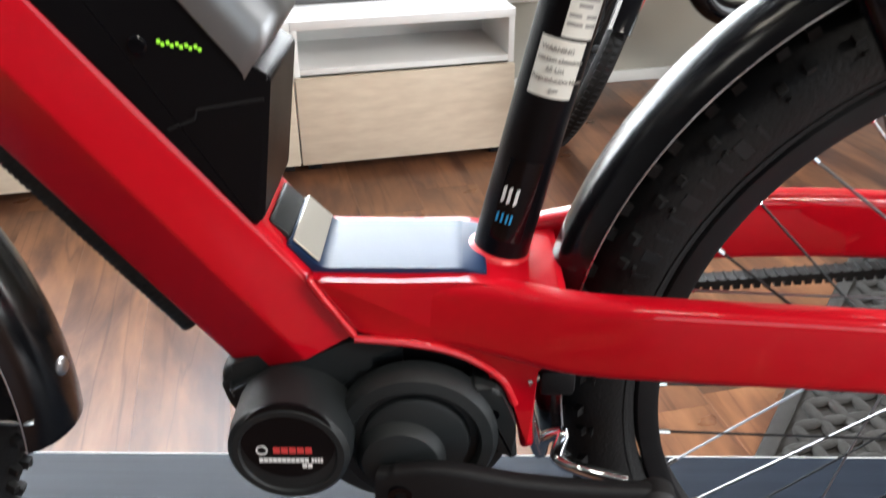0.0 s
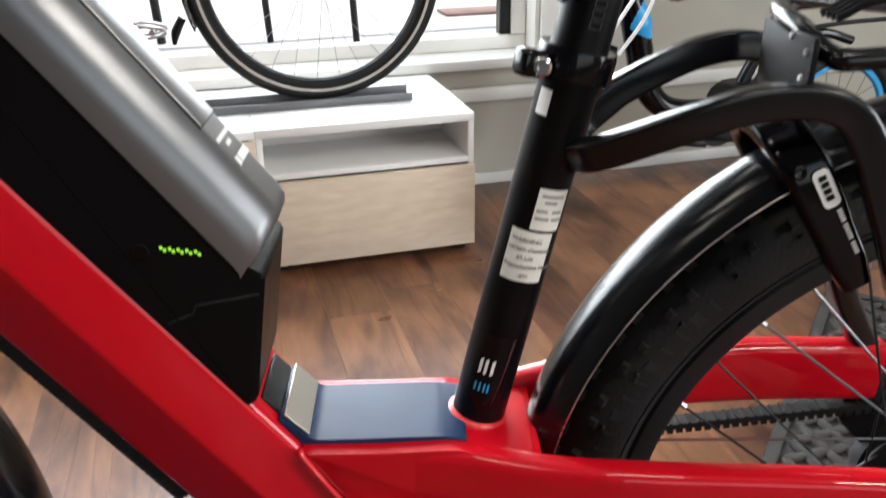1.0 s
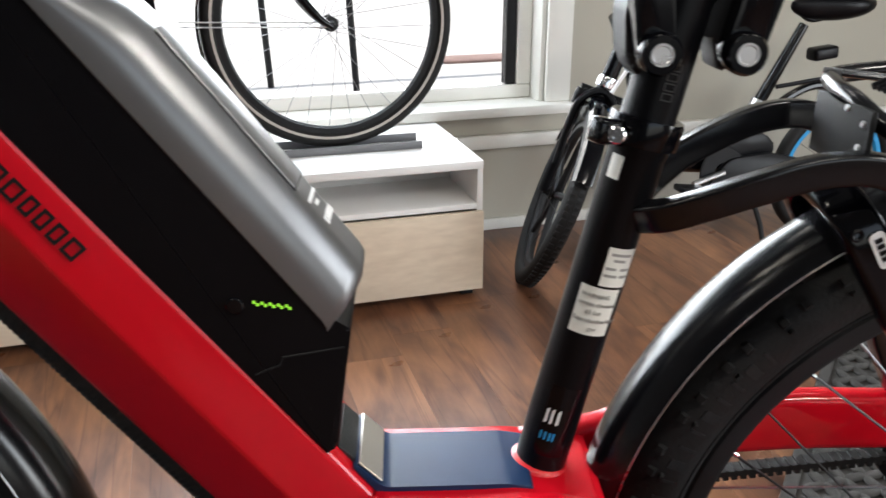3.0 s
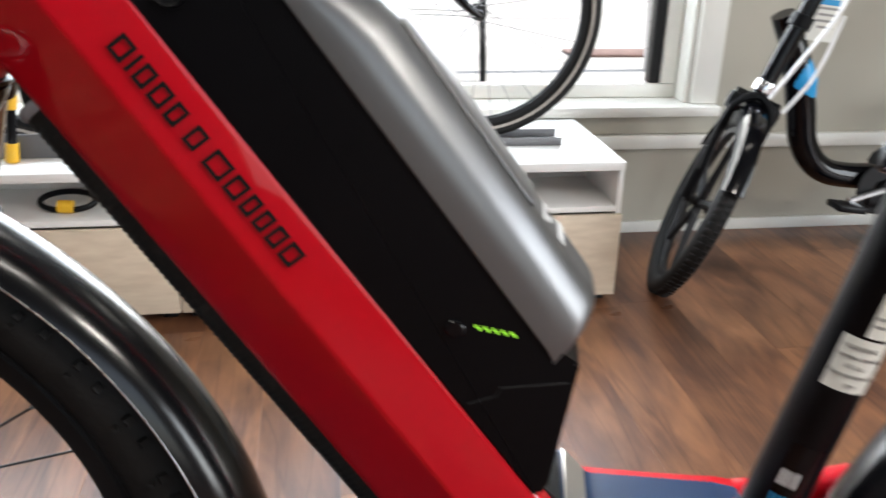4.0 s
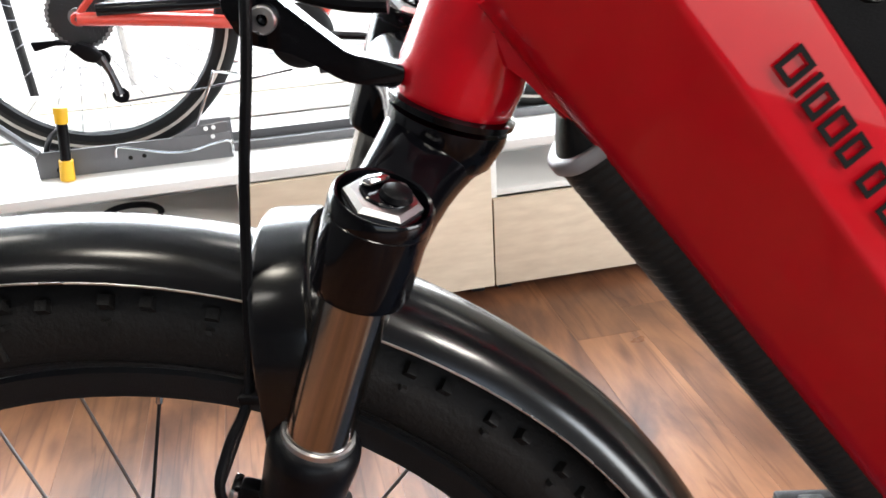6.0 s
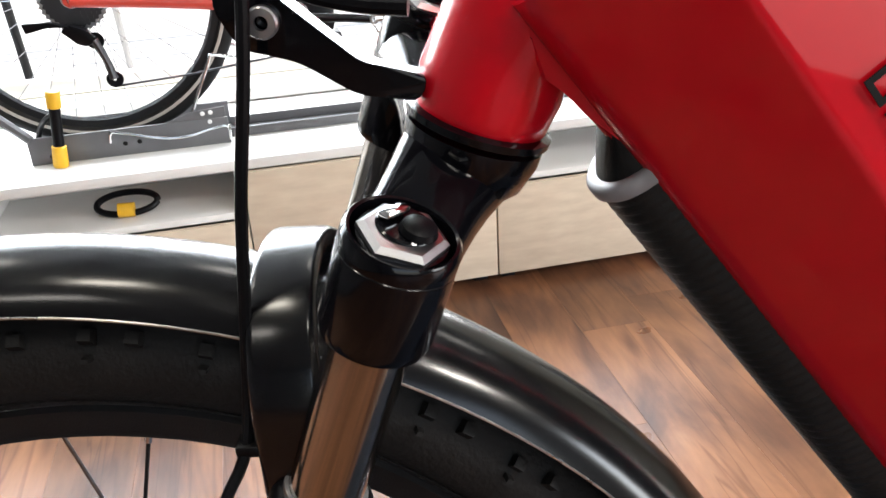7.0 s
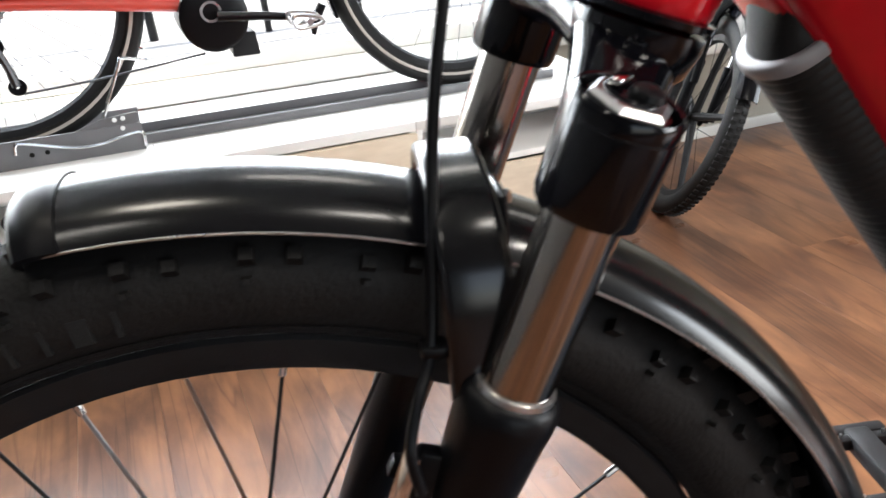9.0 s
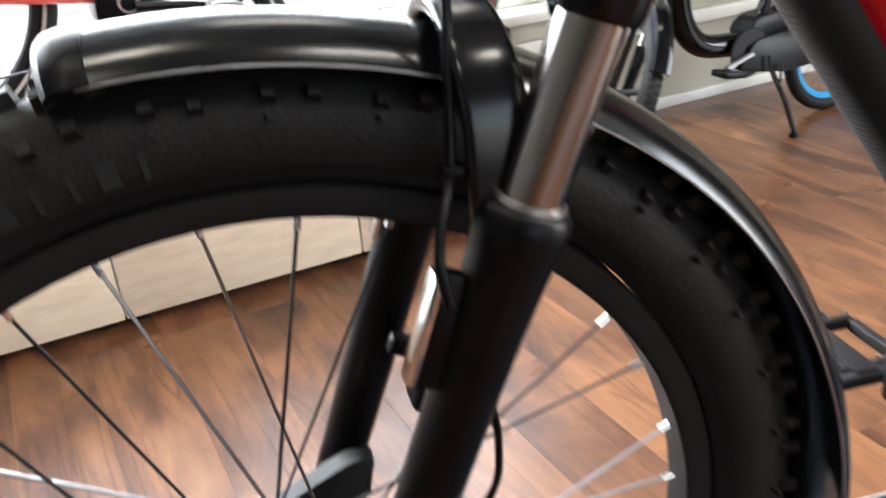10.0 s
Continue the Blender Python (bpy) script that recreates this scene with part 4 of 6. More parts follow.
# belt and rear sprocket
bm = bmesh.new()
b0, b1 = Vector((-0.02, 0.600, 0.655)), Vector((0.416, 0.600, 0.693))
sweep([b0, b1], [(-0.0026, -0.007), (0.0026, -0.007), (0.0026, 0.007), (-0.0026, 0.007)], bm=bm)
d = (b1 - b0)
for k in range(52):
    p = b0 + d * (k + 0.5) / 52
    box(bm, (0.0052, 0.0135, 0.0050), Matrix.Translation(p + Vector((0, 0, -0.0046))) @ Matrix.Rotation(-math.atan2(d.z, d.x), 4, "Y"))
    box(bm, (0.0022, 0.0138, 0.0016), Matrix.Translation(p + Vector((0, 0, 0.0030))))
belt = part("drive_belt", bm, RUBBER, bike, "black toothed drive belt", 20)
part("belt_sprocket", lathe([(0.020, -0.008), (0.038, -0.008), (0.040, 0), (0.038, 0.008), (0.020, 0.008)], (RC.x, 0.600, RC.z), (0, 1, 0), 40, closed=True), MATTE, bike)


# ---- mudguards ----
def guard(name, c, R, th0, th1, half, label, flare=0.0, steps=40):
    pts = [Vector((c.x + R * math.cos(radians(t)), c.y, c.z + R * math.sin(radians(t)))) for t in np.linspace(th0, th1, steps)]
    secs = []
    for t in np.linspace(th0, th1, steps):
        g = flare * min(1, max(0, (45 - t) / 55))
        out, inn = [], []
        for k in range(13):
            an = (-1 + k / 6) * radians(72)
            yy = (half + g) * math.sin(an) / math.sin(radians(72))
            dep = (0.0195 + g * 0.6) * (1 - math.cos(an)) / (1 - math.cos(radians(72)))
            out.append((dep, yy))
            inn.append((dep + 0.0016, yy * 0.95))
        out.append((out[-1][0] + 0.030, out[-1][1] + 0.001))      # the far flank reaches lower
        inn.append((out[-1][0], inn[-1][1]))
        secs.append(out + inn[::-1])
    return part(name, sweep(pts, secs), SATIN, bike, label)


def guard_edge(c, R, th0, th1, half, parent, flare=0.0, sides=(-1, 1)):
    for sg in sides:
        pts = [Vector((c.x + R * math.cos(radians(t)), c.y + sg * (half + flare * min(1, max(0, (45 - t) / 55))), c.z + R * math.sin(radians(t)))) - Vector((math.cos(radians(t)), 0, math.sin(radians(t)))) * flare * 0.6 * min(1, max(0, (45 - t) / 55)) for t in np.linspace(th0, th1, 48)]
        part("edge_bead", tube(pts, 0.0007, 6), STEEL if sg < 0 else SATIN, parent)


FG = Vector((-0.722, 0.542, 0.592))
front_guard = guard("front_mudguard", FG, 0.405, -4.0, 96.3, 0.0350, "satin black front mudguard with bright edge", 0.011)
guard_edge(FG, 0.3852, -4.0, 96.3, 0.0350, front_guard, 0.011, (-1,))
bm = bmesh.new()
pts = [Vector((FG.x + 0.4058 * math.cos(radians(t)), FG.y, FG.z + 0.4058 * math.sin(radians(t)))) for t in (95.4, 96.2, 97.1, 98.0, 98.6, 98.9)]
secs = []
for i, s in enumerate((1.0, 1.03, 1.03, 0.98, 0.82, 0.50)):
    o, n = [], []
    for k in range(13):
        an = (-1 + k / 6) * radians(74)
        yy, dep = s * 0.0362 * math.sin(an) / math.sin(radians(74)), (1 - s) * 0.02 + 0.0195 * (1 - math.cos(an)) / (1 - math.cos(radians(74)))
        o.append((dep, yy))
        n.append((dep + 0.003, yy * 0.92))
    secs.append(o + n[::-1])
part("mudguard_tip", sweep(pts, secs), PLASTIC, front_guard, "rubber end cap")
part("guard_screw", lathe([(0, 0.003), (0.004, 0.0035), (0.0075, 0.002), (0.008, 0.0)], (FG.x + 0.4045 * math.cos(radians(4.5)), FG.y - 0.004, FG.z + 0.4045 * math.sin(radians(4.5))), (1, -0.25, 0.05), 20), STEEL, front_guard, "steel screw")
part("guard_stay", tube([(FC.x, FC.y - 0.045, FC.z + 0.01), (-0.55, FC.y - 0.046, 0.625), (-0.352, FC.y - 0.044, 0.596), (-0.339, FC.y - 0.036, 0.597)], 0.0022, 8, 6), CHROME, front_guard, "chromed wire stay")
RG = Vector((0.416, YR, 0.658))
rear_guard = guard("rear_mudguard", RG, 0.348, 60, 192, 0.0315, "satin black rear mudguard with bright edge")
guard_edge(RG, 0.3282, 60, 192, 0.0315, rear_guard, 0.0, (-1,))

# ---- suspension fork ----
LD = Vector((-0.327, 0.070, -0.942)).normalized()
CA = Vector((0.327, -0.190, 0.925)).normalized()     # the caps' axis: the bike leans on its stand
near_top, far_top = Vector((-0.533, 0.463, 1.028)), Vector((-0.522, 0.607, 1.082))
fork = part("fork_crown", lathe([(0, -0.036), (0.020, -0.035), (0.0262, -0.028), (0.0295, -0.016), (0.0295, -0.010), (0, -0.008)], HB, HD, 40), GLOSS, bike, "glossy black suspension fork crown")
for tp, sg in ((near_top, -1), (far_top, 1)):
    cup = 0.042 if sg < 0 else 0.070
    part("crown_cup", lathe([(0.0192, -0.008), (0.0212, -0.0055), (0.0224, -0.0065), (0.0226, -0.010), (0.0225, -cup + 0.004), (0.0214, -cup), (0.0165, -cup)], tp, -LD, 40, closed=True), GLOSS, fork)
    part("cup_rim", lathe([(0.0186, -0.002), (0.0196, 0.0032), (0.0208, 0.0036), (0.0222, 0.0018), (0.0226, -0.003), (0.0226, -0.011), (0.0186, -0.011)], tp, CA, 48, closed=True), GLOSS, fork)
    part("stanchion", lathe([(0, -0.004), (0.0164, -0.004), (0.0164, -0.21), (0, -0.21)], tp, -LD, 40), STANCHION, fork, "polished dark silver stanchion")
    # arm from the steerer to the cup
    a = HB - HD * 0.019
    b = tp + LD * 0.029 + Vector((0, -sg * 0.005, 0))
    secs, pts = [], []
    for k in range(9):
        f = k / 8
        p = a.lerp(b, f) + Vector((0, 0, 0.004 * math.sin(math.pi * f)))
        pts.append(p)
        hx = 0.0285 - 0.0063 * f - 0.0035 * math.sin(math.pi * f)
        hv = 0.0165 + 0.0075 * f - 0.002 * math.sin(math.pi * f)
        secs.append([(hx * math.copysign(abs(math.cos(w)) ** 0.8, math.cos(w)), hv * math.copysign(abs(math.sin(w)) ** 0.8, math.sin(w))) for w in (2 * math.pi * i / 28 for i in range(28))])
    bm = bmesh.new()
    rings = []
    for p, s in zip(pts, secs):
        xx = Vector((0.945, 0, -0.327))
        zz = -LD
        rings.append([bm.verts.new(p + xx * u + zz * v) for u, v in s])
    for r0, r1 in zip(rings, rings[1:]):
        for j in range(len(r0)):
            bm.faces.new((r0[j], r0[(j + 1) % len(r0)], r1[(j + 1) % len(r0)], r1[j]))
    bm.faces.new(rings[0][::-1])
    bm.faces.new(rings[-1])
    part("crown_arm", bm, GLOSS, fork, "", 60)
    # hexagonal top cap
    lx = Vector((0.945, 0, -0.327))
    ly = CA.cross(lx).normalized()
    cp = part("top_cap", lathe([(0, 0.001), (0.0170, 0.001), (0.0186, -0.002), (0.0186, -0.006)], tp, CA, 40), GLOSS, fork, "top cap with a bright hexagon")
    bm = bmesh.new()
    lathe([(0, 0.0044), (0.0146, 0.0044), (0.0172, 0.0026), (0.0175, -0.004)], tp, CA, 6, bm)
    part("cap_hexagon", bm, STEEL, cp)
    part("cap_knob", lathe([(0, 0.0056), (0.0102, 0.0056), (0.0110, 0.0050), (0.0112, 0.003)], tp + ly * 0.0016, CA, 32), GLOSS, cp, "black adjuster dial")
    bm = boxed((0.0120, 0.0056, 0.0034), facing(tp + CA * 0.0078 + lx * -0.0050 + ly * 0.0042, lx * 0.62 + ly * 0.78, (0.20, 0.04, 0.97)), 0.0014)
    part("lockout_lever", bm, CHROME, cp, "polished lever")
    part("dial_centre", lathe([(0, 0.0102), (0.0040, 0.0098), (0.0064, 0.0084), (0.0072, 0.006)], tp + lx * 0.0048 - ly * 0.0010, CA, 24), PLASTIC, cp)
    # lower leg
    low0 = tp + LD * (0.133 if sg < 0 else 0.175)
    leg = tube([low0, low0 + LD * 0.01, low0 + LD * 0.05, low0 + LD * 0.12, low0 + LD * 0.295], [0.0215, 0.0232, 0.0205, 0.0185, 0.0165], 28, 4)
    lower = part("lower_leg", leg, PLASTIC, fork, "matt black lower fork leg")
    part("wiper_seal", lathe([(0.0166, 0.004), (0.0195, 0.003), (0.0225, -0.001), (0.0232, -0.006), (0.0166, -0.004)], low0, -LD, 36, closed=True), PLASTIC, lower, "black wiper seal")
    part("seal_ring", lathe([(0.0166, 0.0062), (0.0182, 0.0058), (0.0186, 0.0032), (0.0166, 0.0034)], low0, -LD, 36, closed=True), STEEL, lower, "steel ring")
    part("dropout", slab(rounded([(-0.648, 0.680), (-0.672, 0.676), (-0.728, 0.648), (-0.728, 0.618), (-0.700, 0.616), (-0.658, 0.640)], 0.010, 3), tp.y - 0.008, tp.y + 0.008, 0.003), MATTE, lower)
    # reflector on the leg
    rp = low0 + LD * 0.055 + Vector((-0.036 if sg < 0 else -0.023, sg * 0.0, -0.004))
    m = Matrix.Translation(rp) @ Matrix.Rotation(math.atan2(LD.x, LD.z), 4, "Y")
    refl = part("leg_reflector", boxed((0.006, 0.016, 0.062), m, 0.003), CHROME, lower, "silver reflector strip")
    part("reflector_base", boxed((0.020, 0.010, 0.064), m @ Matrix.Translation((-0.012, 0, 0)), 0.002), PLASTIC, lower)
# bridge between the lower legs, over the tyre
pts, secs = [], []
for k in range(15):
    an = math.pi * k / 14
    pts.append(Vector((-0.586 - 0.005 * math.sin(an), 0.537 - 0.060 * math.cos(an), 0.900 + 0.089 * math.sin(an) ** 0.55)))
bm = bmesh.new()
rings = []
for k, p in enumerate(pts):
    an = math.pi * k / 14
    wx = 0.0165 - 0.0020 * math.sin(an)
    rad = Vector((0, -math.cos(an), math.sin(an))).normalized()
    rings.append([bm.verts.new(p + Vector((u, 0, 0)) + rad * v) for u, v in rounded([(-wx, -0.005), (wx, -0.005), (wx, 0.005), (-wx, 0.005)], 0.004, 3)])
for r0, r1 in zip(rings, rings[1:]):
    for j in range(len(r0)):
        bm.faces.new((r0[j], r0[(j + 1) % len(r0)], r1[(j + 1) % len(r0)], r1[j]))
bm.faces.new(rings[0][::-1])
bm.faces.new(rings[-1])
bridge = part("fork_bridge", bm, SATIN, fork, "satin black arch over the tyre", 50)
part("bridge_bracket", boxed((0.004, 0.030, 0.044), pose(-0.570, YF - 0.016, 0.955), 0.001), SATIN, bridge)
part("bracket_rivet", lathe([(0, 0.002), (0.003, 0.002), (0.004, 0)], (-0.567, YF - 0.020, 0.972), (1, -0.6, 0.2), 14), CHROME, bridge)
# front lamp bracket and hose
bm = slab(rounded([(-0.526, 1.062), (-0.522, 1.072), (-0.548, 1.079), (-0.572, 1.100), (-0.592, 1.118), (-0.603, 1.104), (-0.594, 1.086), (-0.572, 1.080), (-0.550, 1.066)], 0.005, 3), 0.515, 0.519, 0.0008)
lampb = part("lamp_bracket", bm, GLOSS, bike, "black pressed lamp bracket")
part("bracket_flange", sweep(smooth_path([(-0.526, 0.526, 1.071), (-0.548, 0.526, 1.078), (-0.573, 0.526, 1.099), (-0.592, 0.526, 1.118)], 5), [(-0.001, -0.004), (0.001, -0.004), (0.001, 0.004), (-0.001, 0.004)]), GLOSS, lampb)
part("bracket_bolt", lathe([(0.0028, 0.001), (0.0028, 0.004), (0.0056, 0.004), (0.0064, 0.003), (0.0064, 0)], (-0.5835, 0.515, 1.096), (0, -1, 0), 24, closed=True), STEEL, lampb, "steel socket bolt")
part("lamp_cable", tube([(-0.60, 0.52, 1.125), (-0.57, 0.515, 1.108), (-0.548, 0.512, 1.102), (-0.528, 0.510, 1.100)], 0.004, 10, 6), PLASTIC, lampb)
hose = part("brake_hose", tube([(-0.576, 0.507, 1.22), (-0.588, 0.504, 1.10), (-0.599, 0.501, 1.03), (-0.604, 0.495, 0.980), (-0.609, 0.483, 0.925), (-0.618, 0.468, 0.905), (-0.623, 0.458, 0.888), (-0.620, 0.458, 0.866)], 0.0027, 10, 8), PLASTIC, bike, "black brake hose")
part("hose_clip", boxed((0.012, 0.012, 0.006), pose(-0.608, 0.484, 0.922), 0.002), PLASTIC, hose)
part("hub_cable", tube([(-0.600, 0.500, 0.815), (-0.592, 0.503, 0.780), (-0.587, 0.505, 0.746), (-0.592, 0.508, 0.706), (-0.625, 0.512, 0.665), (-0.690, 0.515, 0.640)], 0.0026, 8, 6), PLASTIC, bike, "thin black hub cable")
# brake caliper on the far leg
caliper = part("brake_caliper", boxed((0.024, 0.030, 0.046), pose(-0.606, 0.590, 0.742, 0, 19, 0), 0.006, 3), PLASTIC, fork, "black brake caliper")
part("caliper_mount", boxed((0.030, 0.012, 0.014), pose(-0.618, 0.598, 0.762, 0, 25, 0), 0.003, 2), PLASTIC, caliper)
part("caliper_bolt", lathe([(0, 0.003), (0.004, 0.0028), (0.0052, 0.0)], (-0.606, 0.575, 0.752), (0, -1, 0.2), 18), STEEL, caliper, "steel bolt")
# ribbed cable cover under the down tube, with a pale lip at its upper end
def cover_ring(a, half, deep):
    return [on_tube(a, 0.281 - deep * math.sin(f) ** 0.8, 0.003 - half * math.cos(f)) for f in (math.pi * i / 18 for i in range(19))]


def skin(rings):
    bm = bmesh.new()
    vs = [[bm.verts.new(p) for p in r] for r in rings]
    for r0, r1 in zip(vs, vs[1:]):
        for j in range(len(r0)):
            bm.faces.new((r0[j], r0[(j + 1) % len(r0)], r1[(j + 1) % len(r0)], r1[j]))
    bm.faces.new(vs[0][::-1])
    bm.faces.new(vs[-1])
    return bm


rings = []
for i in range(84):
    a = -1.085 + 0.005 * i
    for da, dd in ((0, 0), (0.0014, 0.0007), (0.0032, 0.0007), (0.0044, 0)):
        rings.append(cover_ring(a + da, 0.0250 + dd * 0.6, 0.0235 + dd))
conduit = part("cable_cover", skin(rings), MOTOR, bike, "black ribbed cable cover", 25)
part("cover_lip", skin([cover_ring(-1.0920, 0.0235, 0.0220), cover_ring(-1.0920, 0.0255, 0.0245), cover_ring(-1.0905, 0.0268, 0.0262), cover_ring(-1.0860, 0.0268, 0.0262), cover_ring(-1.0845, 0.0258, 0.0245)]), CORK, conduit, "pale grey lip", 50)
part("lip_plug", skin([cover_ring(-1.0900, 0.0232, 0.0218), cover_ring(-1.0980, 0.022, 0.0160), cover_ring(-1.1080, 0.020, 0.0080), cover_ring(-1.1180, 0.018, 0.0010)]), MOTOR, conduit, "grey plug", 50)


# ---- carrier and frame lock ----
def carrier_rail(y0, s, label=""):
    yy = lambda d: YR + s * d
    pts = smooth_path([(0.100, yy(0.012), 0.959), (0.118, yy(0.030), 0.967), (0.165, yy(0.045), 0.988), (0.205, yy(0.052), 1.002), (0.242, yy(0.056), 1.003), (0.268, yy(0.058), 0.986), (0.296, yy(0.062), 0.925), (0.325, yy(0.068), 0.85), (0.365, yy(0.078), 0.77), (0.40, yy(0.085), 0.715)], 6)
    pts = [p + Vector((0, 0, 0.012 * max(0, s) * min(1, (p.x - 0.09) / 0.05))) for p in pts]
    return part("carrier_rail", sweep(pts, rounded([(-0.0108, -0.0075), (0.0108, -0.0075), (0.0108, 0.0075), (-0.0108, 0.0075)], 0.0032, 4)), SATIN, bike, label)


rail_near, rail_far = carrier_rail(0, -1, "satin black carrier rail"), carrier_rail(0, 1, "satin black carrier rail")
part("carrier_bridge", boxed((0.004, 0.078, 0.044), pose(0.236, YR - 0.010, 1.018), 0.001), INK, rail_near, "black steel plate joining the rails")
for z, y in ((1.036, 0.505), (1.030, 0.482), (1.014, 0.484)):
    part("plate_bolt", lathe([(0, 0.0014), (0.002, 0.0014), (0.0026, 0)], (0.2338, y, z), (-1, 0, 0), 12), STEEL, rail_near)
deck = part("carrier_deck", tube([(0.48, YR - 0.055, 1.050), (0.38, YR - 0.055, 1.039), (0.266, YR - 0.052, 1.028), (0.248, YR - 0.042, 1.029), (0.240, YR - 0.015, 1.040), (0.242, YR + 0.02, 1.044), (0.265, YR + 0.055, 1.046), (0.36, YR + 0.060, 1.051), (0.46, YR + 0.060, 1.055)], 0.0068, 16, 6), SATIN, bike, "black tubular carrier deck")
for i in range(4):
    part("carrier_strap", tube([(0.26, YR - 0.018 + 0.007 * i, 1.046), (0.30, YR - 0.020 + 0.007 * i, 1.060), (0.46, YR - 0.018 + 0.007 * i, 1.070)], 0.0028, 8, 6), PLASTIC, deck, "black rubber strap")
part("deck_wire", tube([(0.245, YR + 0.045, 1.050), (0.33, YR - 0.045, 1.050)], 0.003, 8), STEEL, deck)
# frame lock over the tyre
pts, secs = [], []
LC = Vector((0.262, YR, 0.925))
ldir = Vector((0.50, 0, -0.865)).normalized()
lup = -ldir
for k in range(21):
    f = -1 + k / 10
    if abs(f) <= 0.6:
        an = f / 0.6 * math.pi / 2
        o = Vector((0, math.sin(an) * 0.047, 0)) + lup * (0.030 + 0.034 * math.cos(an))
    else:
        o = Vector((0, math.copysign(0.047, f), 0)) + lup * (0.030 - (abs(f) - 0.6) / 0.4 * 0.085)
    pts.append(LC + o)
nx = Vector((0.865, 0, 0.50))
bm = bmesh.new()
rings = []
for k, p in enumerate(pts):
    t = (pts[min(k + 1, 20)] - pts[max(k - 1, 0)]).normalized()
    sd = t.cross(nx).normalized()
    w = 0.0150 if 2 < k < 18 else (0.0135 if k in (1, 2, 18, 19) else 0.010)
    rings.append([bm.verts.new(p + nx * u + sd * v) for u, v in rounded([(-w, -0.008), (w, -0.008), (w, 0.008), (-w, 0.008)], 0.006, 4)])
for r0, r1 in zip(rings, rings[1:]):
    for j in range(len(r0)):
        bm.faces.new((r0[j], r0[(j + 1) % len(r0)], r1[(j + 1) % len(r0)], r1[j]))
bm.faces.new(rings[0][::-1])
bm.faces.new(rings[-1])
flock = part("frame_lock", bm, GLOSS, bike, "glossy black frame lock round the rear tyre", 50)
ly = YR - 0.0555
part("lock_badge", slab(rounded([(-0.014, -0.0055), (0.014, -0.0055), (0.014, 0.0055), (-0.014, 0.0055)], 0.004, 4), -0.0004, 0.0004, m=Matrix.Translation((0.254, ly - 0.0004, 0.948)) @ Matrix.Rotation(math.atan2(0.865, 0.5), 4, "Y")), PRINT, flock, "white badge")
bars("badge_bars", facing((0.249, ly - 0.0012, 0.9565), ldir, (0, -1, 0)), [0.0035] * 4, 0.005, 0.0014, INK, flock)
bars("lock_print", facing((0.2645, ly - 0.0006, 0.934), ldir, (0, -1, 0)), [0.0018] * 4 + [-0.001] + [0.0014] * 6 + [-0.001] + [0.0018] * 4, 0.0030, 0.0007, PRINT, flock, label="small white print")
part("lock_screw", lathe([(0.002, 0.0005), (0.0035, 0.0012), (0.0048, 0)], (0.236, ly + 0.001, 0.958), (0, -1, 0.1), 16, closed=True), PLASTIC, flock)

# the front wheel stands turned a little
for ob, deg in ((front_wheel, 1.5), (front_guard, 1.2)):
    ob.matrix_basis = Matrix.Translation((-0.66, 0.537, 0)) @ Matrix.Rotation(radians(deg), 4, "Z") @ Matrix.Translation((0.66, -0.537, 0))


# ---- things on and round the cabinets ----
DV = 2.52                          # plane of the bike in the window display


def pu(u, z, dv=0.0, v=None):
    return uv(u, (DV if v is None else v) + dv, z)


def slim_wheel(name, c, axis, R, tyre_w, parent, label, spokes=20, rim_mat=None, stripe=True, spoke_mat=None, turn=0.0):
    """A narrow road wheel: tyre with a pale reflective stripe, rim, hub and crossed spokes."""
    axis = Vector(axis).normalized()
    c = Vector(c)
    pr = []
    for k in range(13):
        an = radians(-150 + 300 * k / 12)
        pr.append((R - tyre_w / 2 + tyre_w / 2 * math.cos(an), tyre_w / 2 * math.sin(an)))
    w = part(name, lathe(pr, c, axis, 72, closed=True), RUBBER, parent, label)
    r1 = R - tyre_w
    part("rim", lathe([(r1 + 0.004, -0.011), (r1 - 0.014, -0.010), (r1 - 0.020, 0), (r1 - 0.014, 0.010), (r1 + 0.004, 0.011)], c, axis, 72, closed=True), rim_mat or MATTE, w)
    if stripe:
        for sg in (-1, 1):
            part("stripe", lathe([(r1 + 0.010, sg * tyre_w * 0.47), (r1 + 0.016, sg * tyre_w * 0.505), (r1 + 0.018, sg * tyre_w * 0.49)], c, axis, 72, closed=True), STRIPE, w, "pale reflective stripe")
    part("hub", lathe([(0, -0.05), (0.008, -0.05), (0.012, -0.03), (0.022, -0.028), (0.022, -0.024), (0.013, -0.02), (0.013, 0.02), (0.022, 0.024), (0.022, 0.028), (0.012, 0.03), (0.008, 0.05), (0, 0.05)], c, axis, 24), MATTE, w)
    q = axis.to_track_quat("Z", "Y")
    for k in range(spokes):
        an = 2 * math.pi * k / spokes + turn
        sg = -1 if k % 2 else 1
        ld = radians(70) * (1 if (k // 2) % 2 else -1)
        a = c + q @ Vector(((r1 - 0.018) * math.cos(an), (r1 - 0.018) * math.sin(an), 0))
        b = c + q @ Vector((0.021 * math.cos(an + ld), 0.021 * math.sin(an + ld), sg * 0.026))
        part("spoke", rod(a, b, 0.0010, 5), spoke_mat or SPOKE, w)
    return w


